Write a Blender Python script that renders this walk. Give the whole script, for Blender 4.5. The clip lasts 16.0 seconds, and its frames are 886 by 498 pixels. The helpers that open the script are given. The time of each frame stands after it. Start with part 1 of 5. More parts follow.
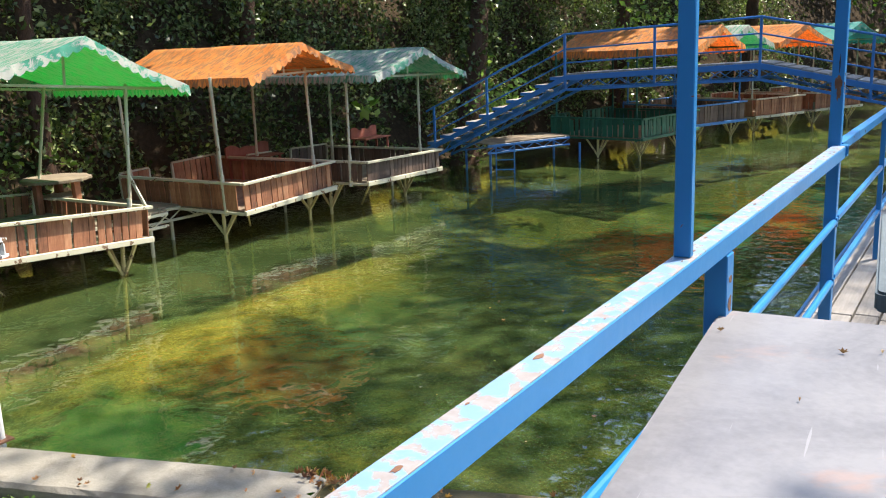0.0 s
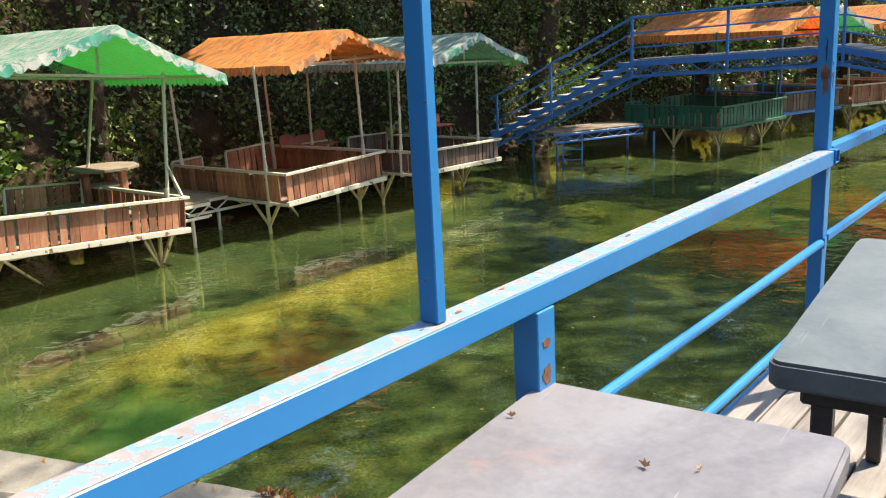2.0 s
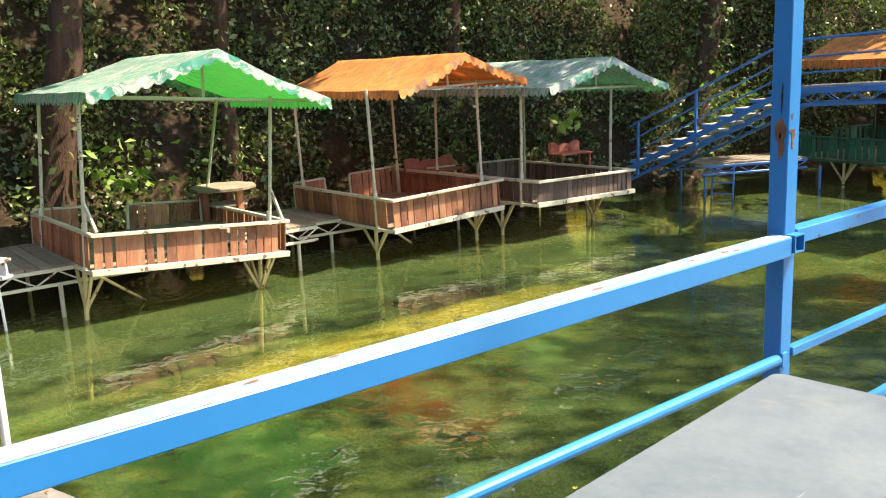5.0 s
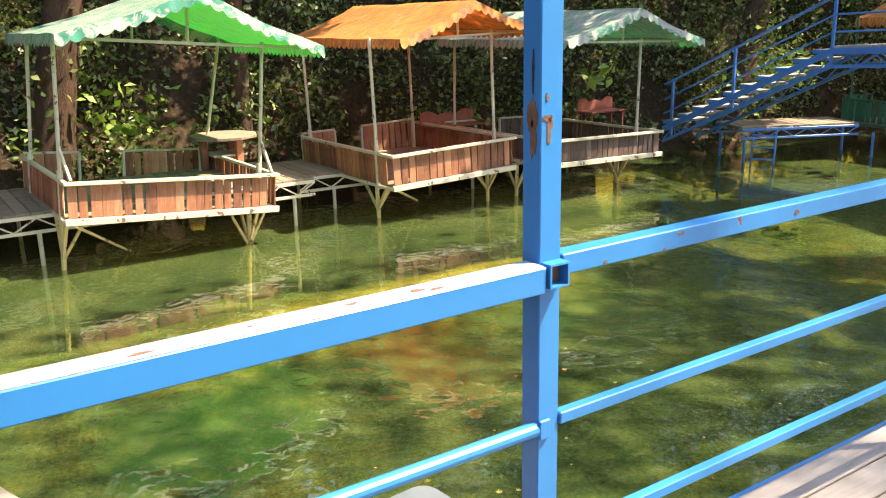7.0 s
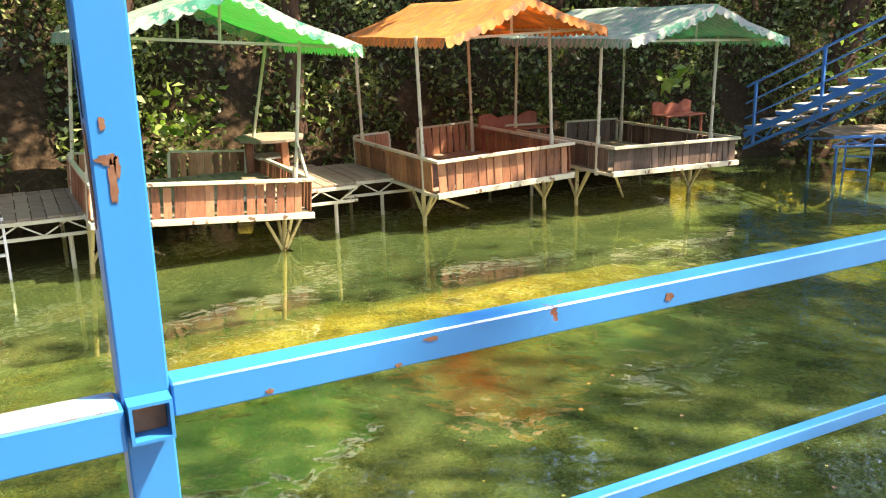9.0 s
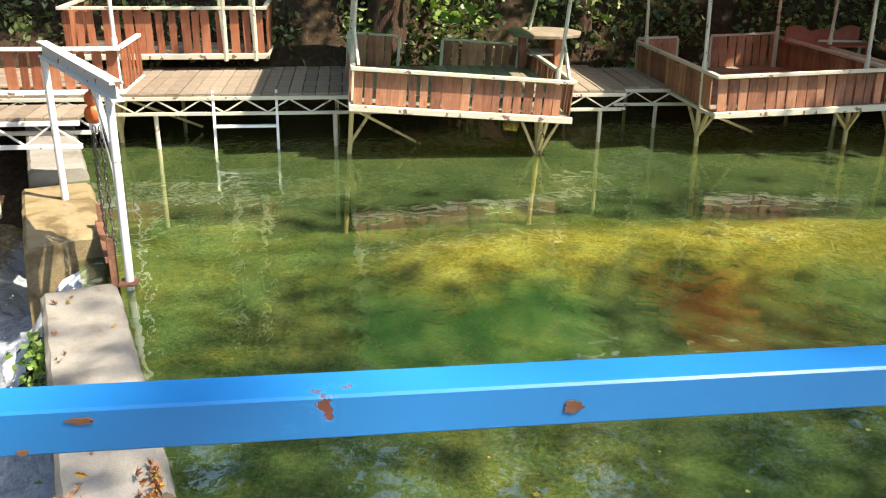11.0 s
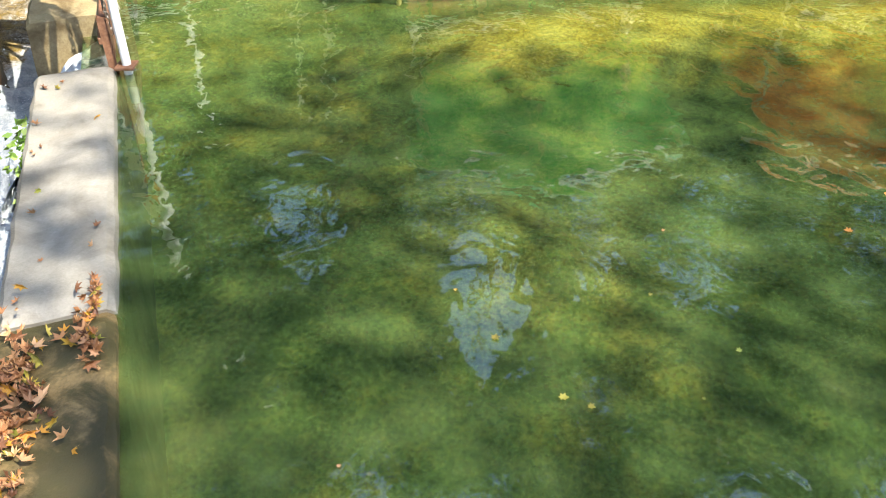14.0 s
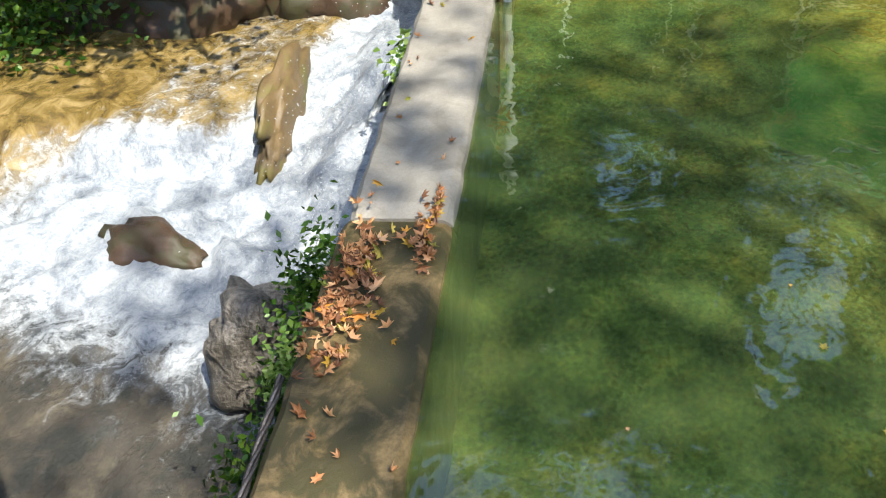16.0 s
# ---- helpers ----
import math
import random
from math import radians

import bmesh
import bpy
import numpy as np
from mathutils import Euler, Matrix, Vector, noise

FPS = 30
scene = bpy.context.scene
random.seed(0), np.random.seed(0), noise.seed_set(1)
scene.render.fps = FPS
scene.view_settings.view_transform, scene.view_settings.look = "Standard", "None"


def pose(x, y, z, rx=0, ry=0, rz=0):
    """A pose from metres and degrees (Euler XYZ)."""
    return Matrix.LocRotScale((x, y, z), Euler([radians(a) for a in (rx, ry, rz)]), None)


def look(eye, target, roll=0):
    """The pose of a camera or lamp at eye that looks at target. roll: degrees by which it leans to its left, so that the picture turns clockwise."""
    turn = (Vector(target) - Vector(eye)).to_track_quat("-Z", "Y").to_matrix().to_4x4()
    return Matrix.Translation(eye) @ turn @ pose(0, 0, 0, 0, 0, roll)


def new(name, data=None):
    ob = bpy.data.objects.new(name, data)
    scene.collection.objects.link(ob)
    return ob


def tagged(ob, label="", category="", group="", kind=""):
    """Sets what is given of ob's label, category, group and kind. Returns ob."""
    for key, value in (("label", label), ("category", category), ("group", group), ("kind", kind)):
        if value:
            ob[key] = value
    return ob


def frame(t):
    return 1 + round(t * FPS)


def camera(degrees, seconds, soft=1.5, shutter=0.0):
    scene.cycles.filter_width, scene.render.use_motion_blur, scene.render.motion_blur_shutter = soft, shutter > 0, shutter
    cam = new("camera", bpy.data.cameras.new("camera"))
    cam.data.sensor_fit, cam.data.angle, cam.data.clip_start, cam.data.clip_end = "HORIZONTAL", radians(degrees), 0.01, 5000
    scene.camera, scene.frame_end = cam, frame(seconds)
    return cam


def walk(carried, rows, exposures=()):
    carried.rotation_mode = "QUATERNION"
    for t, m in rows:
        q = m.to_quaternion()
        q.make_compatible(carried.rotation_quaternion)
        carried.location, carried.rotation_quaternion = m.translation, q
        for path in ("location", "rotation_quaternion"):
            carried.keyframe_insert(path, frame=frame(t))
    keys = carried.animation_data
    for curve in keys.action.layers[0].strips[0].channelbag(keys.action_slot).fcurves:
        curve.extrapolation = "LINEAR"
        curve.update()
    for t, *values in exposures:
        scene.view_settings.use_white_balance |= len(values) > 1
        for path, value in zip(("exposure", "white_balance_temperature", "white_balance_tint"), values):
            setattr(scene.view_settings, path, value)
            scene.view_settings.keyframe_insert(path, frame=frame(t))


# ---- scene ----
cam = camera(54.2, 16.0, soft=1.1)
PATH = [
    (0, (-0.148, 0.197, 1.384), (-1.203, 1.836, 0.935), -2.4),
    (0.5, (-0.129, 0.424, 1.375), (-1.174, 2.073, 0.941), -2.3),
    (1, (-0.005, 0.638, 1.328), (-1.045, 2.279, 0.852), -2.8),
    (1.5, (0.13, 0.882, 1.352), (-0.985, 2.465, 0.851), -2.7),
    (2, (0.178, 1.099, 1.355), (-1.055, 2.602, 0.885), -2.9),
    (2.5, (0.166, 1.327, 1.374), (-1.16, 2.755, 0.925), -2.8),
    (3, (0.204, 1.51, 1.373), (-1.23, 2.837, 0.946), -3.0),
    (3.5, (0.333, 1.727, 1.407), (-1.202, 2.945, 1.007), -2.5),
    (4, (0.393, 1.947, 1.395), (-1.125, 3.185, 0.995), -2.5),
    (6.3, (0.577, 3.062, 1.333), (-1.01, 4.178, 0.848), -1.6),
    (6.5, (0.539, 3.201, 1.33), (-1.052, 4.301, 0.821), -1.2),
    (7, (0.508, 3.465, 1.347), (-1.092, 4.549, 0.833), -1.2),
    (7.5, (0.544, 3.752, 1.337), (-1.101, 4.77, 0.831), -0.9),
    (8, (0.515, 3.996, 1.325), (-1.15, 4.982, 0.82), -0.9),
    (8.5, (0.382, 4.248, 1.302), (-1.311, 5.187, 0.801), -1.3),
    (9, (0.267, 4.449, 1.299), (-1.449, 5.341, 0.79), -1.4),
    (9.5, (0.137, 4.67, 1.261), (-1.681, 5.278, 0.693), -3.1),
    (9.7, (0.12, 4.722, 1.272), (-1.717, 5.22, 0.656), -2.6),
    (11.8, (-0.276, 5.626, 1.282), (-2.093, 5.712, 0.451), -1.6),
    (12, (-0.328, 5.748, 1.259), (-2.115, 5.755, 0.36), -4.0),
    (12.5, (-0.445, 5.85, 1.23), (-2.163, 5.835, 0.207), -4.9),
    (13, (-0.57, 5.925, 1.305), (-2.266, 5.919, 0.245), -4.2),
    (13.5, (-0.659, 5.961, 1.301), (-2.303, 5.939, 0.163), -4.4),
    (14, (-0.700, 5.975, 1.245), (-2.296, 5.925, 0.040), -1.4),
    (14.5, (-0.700, 5.937, 1.263), (-2.163, 5.651, -0.070), -1.5),
    (15, (-0.700, 5.922, 1.353), (-2.027, 5.322, -0.018), -3.9),
    (15.5, (-0.700, 5.870, 1.337), (-1.997, 5.167, -0.013), -4.1),
    (16, (-0.700, 5.873, 1.267), (-2.062, 5.156, -0.010), -4.1),
]
walk(cam, [(t, look(eye, target, roll)) for t, eye, target, roll in PATH], [
    (0, 1.55, 6550, 10), (0.5, 1.55, 6550, 10), (1.5, 1.32, 6700, 10), (2.5, 1.9, 7200, 13), (4, 2.05, 7300, 13), (6.5, 2.0, 7600, 15), (7, 2.2, 7800, 16), (9, 2.35, 7900, 16),
    (9.5, 2.05, 7700, 15), (12, 1.7, 6500, 10), (12.5, 1.85, 6500, 10), (13.0, 2.25, 6500, 10), (13.5, 2.3, 6500, 10), (14, 2.0, 6400, 8), (14.5, 1.8, 6300, 7), (16, 1.55, 6300, 8)])

# ---- daylight: high sun through the canopy, from the far side of the deck ----
SUN_EL, SUN_ROT = radians(56), radians(30)
sun_dir = Vector((math.sin(SUN_ROT) * math.cos(SUN_EL), math.cos(SUN_ROT) * math.cos(SUN_EL), math.sin(SUN_EL)))
world = bpy.data.worlds.new("world")
scene.world = world
world.use_nodes = True
wn = world.node_tree
sky = wn.nodes.new("ShaderNodeTexSky")
sky.sky_type, sky.sun_disc, sky.sun_elevation, sky.sun_rotation = "NISHITA", False, SUN_EL, SUN_ROT
wn.links.new(sky.outputs[0], wn.nodes["Background"].inputs[0])
wn.nodes["Background"].inputs[1].default_value = 0.15
sun = new("sun", bpy.data.lights.new("sun", "SUN"))
sun.data.energy, sun.data.angle, sun.data.color = 3.8, radians(0.5), (1.0, 0.93, 0.80)
sun.matrix_world = look(sun_dir * 40, (0, 0, 0))


# ---- materials ----
def mat(name, rough=0.6, metal=0.0, spec=0.5):
    m = bpy.data.materials.new(name)
    m.use_nodes = True
    n = m.node_tree
    b = n.nodes["Principled BSDF"]
    b.inputs["Roughness"].default_value, b.inputs["Metallic"].default_value = rough, metal
    b.inputs["Specular IOR Level"].default_value = spec
    return m, n, b


def coords(n, scale=(1, 1, 1), space="Object"):
    tc, mp = n.nodes.new("ShaderNodeTexCoord"), n.nodes.new("ShaderNodeMapping")
    mp.inputs["Scale"].default_value = scale
    n.links.new(tc.outputs[space], mp.inputs[0])
    return mp.outputs[0]


def noise_tex(n, vec, scale, detail=6.0, rough=0.6, dist=0.0):
    t = n.nodes.new("ShaderNodeTexNoise")
    t.inputs["Scale"].default_value, t.inputs["Detail"].default_value = scale, detail
    t.inputs["Roughness"].default_value, t.inputs["Distortion"].default_value = rough, dist
    n.links.new(vec, t.inputs["Vector"])
    return t.outputs["Fac"]


def ramp(n, fac, stops):
    r = n.nodes.new("ShaderNodeValToRGB")
    el = r.color_ramp.elements
    while len(el) < len(stops):
        el.new(0.5)
    for e, (p, c) in zip(el, stops):
        e.position, e.color = p, (*c, 1)
    n.links.new(fac, r.inputs[0])
    return r.outputs[0]


def blend(n, fac, a, b, mode="MIX"):
    x = n.nodes.new("ShaderNodeMix")
    x.data_type, x.blend_type = "RGBA", mode
    for sock, val in ((x.inputs[0], fac), (x.inputs[6], a), (x.inputs[7], b)):
        if isinstance(val, (int, float)):
            sock.default_value = val
        elif isinstance(val, tuple):
            sock.default_value = (*val, 1)
        else:
            n.links.new(val, sock)
    return x.outputs[2]


def maths(n, op, a, b=0.5):
    x = n.nodes.new("ShaderNodeMath")
    x.operation = op
    for sock, val in ((x.inputs[0], a), (x.inputs[1], b)):
        if isinstance(val, (int, float)):
            sock.default_value = val
        else:
            n.links.new(val, sock)
    return x.outputs[0]


def bump(n, b, height, strength=0.3, dist=0.01):
    x = n.nodes.new("ShaderNodeBump")
    x.inputs["Strength"].default_value, x.inputs["Distance"].default_value = strength, dist
    n.links.new(height, x.inputs["Height"])
    n.links.new(x.outputs[0], b.inputs["Normal"])


def rand(n):
    return n.nodes.new("ShaderNodeObjectInfo").outputs["Random"]


def simple(name, dark, light, scale=8.0, rough=0.6, metal=0.0, stretch=(1, 1, 1), relief=0.3, dist=0.004, spec=0.5, vary=0.0, fine=8.0):
    """Two-scale mottled surface between two colours, with fine relief."""
    m, n, b = mat(name, rough, metal, spec)
    v = coords(n, stretch)
    big, small = noise_tex(n, v, scale), noise_tex(n, v, scale * fine, 4)
    mixed = maths(n, "ADD", maths(n, "MULTIPLY", big, 0.6), maths(n, "MULTIPLY", small, 0.4))
    c = ramp(n, mixed, [(0.32, dark), (0.68, light)])
    if vary:
        k = maths(n, "ADD", maths(n, "MULTIPLY", rand(n), vary), 1 - vary / 2)
        hsv = n.nodes.new("ShaderNodeHueSaturation")
        n.links.new(k, hsv.inputs["Value"])
        n.links.new(c, hsv.inputs["Color"])
        c = hsv.outputs[0]
    n.links.new(c, b.inputs["Base Color"])
    bump(n, b, small, relief, dist)
    return m


def painted(name, paint, light, under, rust, rough=0.35, worn=0.64, scale=9.0):
    """Gloss paint with chips down to primer and rust."""
    m, n, b = mat(name, rough)
    v = coords(n)
    big, small = noise_tex(n, v, 3.0), noise_tex(n, v, 40, 5)
    c = blend(n, maths(n, "MULTIPLY", big, 0.7), paint, light)
    chip = noise_tex(n, v, scale, 9, 0.62, 0.3)
    mask = ramp(n, chip, [(worn, (0, 0, 0)), (worn + 0.012, (1, 1, 1))])
    edge = ramp(n, chip, [(worn - 0.03, (0, 0, 0)), (worn - 0.01, (1, 1, 1))])
    c = blend(n, maths(n, "MULTIPLY", edge, 0.55), c, light)
    c = blend(n, mask, c, blend(n, small, under, rust))
    n.links.new(c, b.inputs["Base Color"])
    n.links.new(maths(n, "ADD", maths(n, "MULTIPLY", mask, 0.35), maths(n, "ADD", maths(n, "MULTIPLY", small, 0.2), rough - 0.1)), b.inputs["Roughness"])
    bump(n, b, maths(n, "SUBTRACT", maths(n, "MULTIPLY", small, 0.35), mask), 0.35, 0.002)
    return m


def plank_mat(name, stops, rough=0.7, vary=0.5, long="z"):
    """Weathered boards: long grain, stains, each board its own tone."""
    m, n, b = mat(name, rough)
    st = {"x": (1, 14, 14), "y": (14, 1, 14), "z": (14, 14, 1)}[long]
    shift = n.nodes.new("ShaderNodeVectorMath")
    shift.operation = "ADD"
    r = rand(n)
    n.links.new(coords(n, st), shift.inputs[0])
    comb = n.nodes.new("ShaderNodeCombineXYZ")
    for i in range(3):
        n.links.new(maths(n, "MULTIPLY", r, 37.0 + i), comb.inputs[i])
    n.links.new(comb.outputs[0], shift.inputs[1])
    grain = noise_tex(n, shift.outputs[0], 3.5, 8, 0.7, 0.4)
    stain = noise_tex(n, coords(n), 5.0, 4)
    f = maths(n, "ADD", maths(n, "MULTIPLY", grain, 0.55), maths(n, "MULTIPLY", stain, 0.45))
    f = maths(n, "ADD", f, maths(n, "MULTIPLY", maths(n, "SUBTRACT", r, 0.5), vary * 0.5))
    n.links.new(ramp(n, f, stops), b.inputs["Base Color"])
    bump(n, b, grain, 0.5, 0.003)
    return m


def leaf_mat(name, dark, mid, light, trans=0.35, rough=0.45, single=False):
    """Leaves with a tone of their own each, letting some light through."""
    m, n, b = mat(name, rough)
    r = rand(n) if single else n.nodes.new("ShaderNodeNewGeometry").outputs["Random Per Island"]
    patch = noise_tex(n, coords(n), 0.7, 3)
    f = maths(n, "ADD", maths(n, "MULTIPLY", r, 0.7), maths(n, "MULTIPLY", patch, 0.3))
    c = ramp(n, f, [(0.2, dark), (0.5, mid), (0.9, light)])
    n.links.new(c, b.inputs["Base Color"])
    t = n.nodes.new("ShaderNodeBsdfTranslucent")
    n.links.new(blend(n, 0.5, c, (0.5, 0.7, 0.05), "OVERLAY"), t.inputs[0])
    mx = n.nodes.new("ShaderNodeMixShader")
    mx.inputs[0].default_value = trans
    n.links.new(b.outputs[0], mx.inputs[1])
    n.links.new(t.outputs[0], mx.inputs[2])
    n.links.new(mx.outputs[0], n.nodes["Material Output"].inputs[0])
    return m


def cloth_mat(name, dark, light, glow, dirt_dapple=(0.16, 0.1, 0.05), dirty=0.5):
    """Tarpaulin that glows on its underside where the sun lies on it, with fallen needles, grime and some sun dapple in
    the patch colour.
    """
    m, n, b = mat(name, 0.5)
    v = coords(n)
    c = ramp(n, noise_tex(n, v, 5, 6), [(0.3, dark), (0.7, light)])
    litter = noise_tex(n, coords(n, (0.7, 3.2, 0.7)), 6.5, 10, 0.72, 0.8)
    mask = ramp(n, litter, [(dirty, (0, 0, 0)), (dirty + 0.05, (1, 1, 1))])
    c = blend(n, maths(n, "MULTIPLY", mask, 0.9), c, dirt_dapple)
    n.links.new(c, b.inputs["Base Color"])
    bump(n, b, noise_tex(n, v, 14, 5), 0.5, 0.01)
    t = n.nodes.new("ShaderNodeBsdfTranslucent")
    n.links.new(blend(n, maths(n, "MULTIPLY", mask, 0.8), glow, tuple(0.3 * k for k in glow)), t.inputs[0])
    mx = n.nodes.new("ShaderNodeMixShader")
    mx.inputs[0].default_value = 0.26
    n.links.new(b.outputs[0], mx.inputs[1])
    n.links.new(t.outputs[0], mx.inputs[2])
    n.links.new(mx.outputs[0], n.nodes["Material Output"].inputs[0])
    return m


def water_mat():
    """Clear green pond water: mirror by Fresnel, tinted see-through below."""
    m = bpy.data.materials.new("pond_water")
    m.use_nodes = True
    n = m.node_tree
    n.nodes.remove(n.nodes["Principled BSDF"])
    v = coords(n, (1, 1, 1))
    h = maths(n, "ADD", maths(n, "MULTIPLY", noise_tex(n, v, 3.6, 1.0, 0.45, 0.9), 0.8), maths(n, "ADD", maths(n, "MULTIPLY", noise_tex(n, v, 9.5, 1, 0.5, 0.7), 0.13), maths(n, "MULTIPLY", noise_tex(n, v, 1.3, 1, 0.5, 0.5), 0.5)))
    bp = n.nodes.new("ShaderNodeBump")
    bp.inputs["Strength"].default_value, bp.inputs["Distance"].default_value = 1.0, 0.009
    n.links.new(h, bp.inputs["Height"])
    fr, gl, tr, mx = (n.nodes.new(k) for k in ("ShaderNodeFresnel", "ShaderNodeBsdfGlossy", "ShaderNodeBsdfTransparent", "ShaderNodeMixShader"))
    fr.inputs[0].default_value = 1.95
    gl.inputs["Roughness"].default_value = 0.005
    tr.inputs[0].default_value = (0.68, 0.72, 0.46, 1)
    n.links.new(bp.outputs[0], fr.inputs[1])
    n.links.new(bp.outputs[0], gl.inputs["Normal"])
    body, silt = n.nodes.new("ShaderNodeMixShader"), n.nodes.new("ShaderNodeBsdfDiffuse")
    body.inputs[0].default_value = 0.33
    n.links.new(ramp(n, maths(n, "ADD", maths(n, "MULTIPLY", noise_tex(n, v, 0.9, 4, 0.6, 0.5), 0.5), maths(n, "MULTIPLY", noise_tex(n, v, 20, 6, 0.75, 0.5), 0.5)), [(0.36, (0.05, 0.095, 0.032)), (0.5, (0.118, 0.188, 0.06)), (0.64, (0.23, 0.27, 0.08))]), silt.inputs[0])
    n.links.new(tr.outputs[0], body.inputs[1])
    n.links.new(silt.outputs[0], body.inputs[2])
    n.links.new(fr.outputs[0], mx.inputs[0])
    n.links.new(body.outputs[0], mx.inputs[1])
    n.links.new(gl.outputs[0], mx.inputs[2])
    n.links.new(mx.outputs[0], n.nodes["Material Output"].inputs[0])
    return m


M_BLUE = painted("blue_paint", (0.010, 0.165, 0.43), (0.020, 0.225, 0.53), (0.25, 0.09, 0.05), (0.10, 0.03, 0.02), worn=0.68)
M_BLUETOP = painted("worn_blue_paint", (0.13, 0.26, 0.44), (0.28, 0.36, 0.46), (0.33, 0.33, 0.34), (0.18, 0.13, 0.12), worn=0.52, scale=24)
M_BRIDGE = painted("bridge_blue_paint", (0.03, 0.16, 0.46), (0.05, 0.24, 0.60), (0.2, 0.1, 0.06), (0.1, 0.04, 0.02), worn=0.7)
M_CREAM = painted("cream_paint", (0.50, 0.46, 0.33), (0.62, 0.58, 0.45), (0.25, 0.16, 0.1), (0.12, 0.06, 0.03), 0.55, 0.62)
M_WHITE = painted("white_paint", (0.70, 0.69, 0.66), (0.8, 0.79, 0.76), (0.25, 0.16, 0.1), (0.12, 0.06, 0.03), 0.5, 0.63)
M_YELLOWP = painted("yellowed_paint", (0.48, 0.38, 0.16), (0.6, 0.52, 0.28), (0.2, 0.12, 0.06), (0.1, 0.05, 0.03), 0.6, 0.6)
M_PLANK = plank_mat("red_brown_boards", [(0.25, (0.06, 0.024, 0.014)), (0.5, (0.32, 0.125, 0.06)), (0.8, (0.58, 0.30, 0.16))])
M_PLANKDK = plank_mat("dark_grey_boards", [(0.25, (0.03, 0.02, 0.016)), (0.5, (0.12, 0.075, 0.055)), (0.8, (0.26, 0.18, 0.14))])
M_PLANKGRN = plank_mat("green_boards", [(0.25, (0.008, 0.05, 0.03)), (0.5, (0.012, 0.10, 0.06)), (0.8, (0.03, 0.18, 0.10))])
M_PLANKORG = plank_mat("orange_boards", [(0.25, (0.10, 0.03, 0.012)), (0.5, (0.32, 0.10, 0.04)), (0.8, (0.45, 0.2, 0.1))])
M_DECKWOOD = plank_mat("weathered_deck_boards", [(0.25, (0.10, 0.09, 0.085)), (0.5, (0.24, 0.215, 0.195)), (0.8, (0.38, 0.35, 0.32))], 0.8, 0.4, "y")
M_WALKWOOD = plank_mat("boardwalk_boards", [(0.25, (0.10, 0.07, 0.05)), (0.5, (0.22, 0.17, 0.12)), (0.8, (0.34, 0.28, 0.2))], 0.85, 0.4, "x")
M_ROCK = simple("wet_rock", (0.012, 0.011, 0.009), (0.34, 0.30, 0.25), 4.0, 0.45, relief=0.9, dist=0.03)
M_BARK = simple("bark", (0.022, 0.011, 0.007), (0.13, 0.065, 0.036), 5.0, 0.9, stretch=(2, 2, 0.4), relief=1.0, dist=0.03)
M_RUST = simple("rusty_steel", (0.09, 0.035, 0.02), (0.30, 0.15, 0.08), 4.0, 0.7, 0.2)
# Pale patches: bleached, soiled cloth with sun dapple put into the colour.
M_GREENTARP = cloth_mat("green_tarpaulin", (0.015, 0.17, 0.11), (0.06, 0.32, 0.23), (0.015, 0.50, 0.05), (0.50, 0.48, 0.42), 0.47)
M_ORANGETARP = cloth_mat("orange_tarpaulin", (0.60, 0.17, 0.025), (0.78, 0.34, 0.09), (0.95, 0.16, 0.02), (0.26, 0.15, 0.08), 0.49)
M_IVY = leaf_mat("ivy_leaves", (0.03, 0.055, 0.016), (0.10, 0.145, 0.04), (0.34, 0.38, 0.17), 0.3, 0.35)
M_LEAF = leaf_mat("tree_leaves", (0.03, 0.06, 0.012), (0.06, 0.12, 0.022), (0.13, 0.2, 0.04), 0.4)
M_WATER = water_mat()


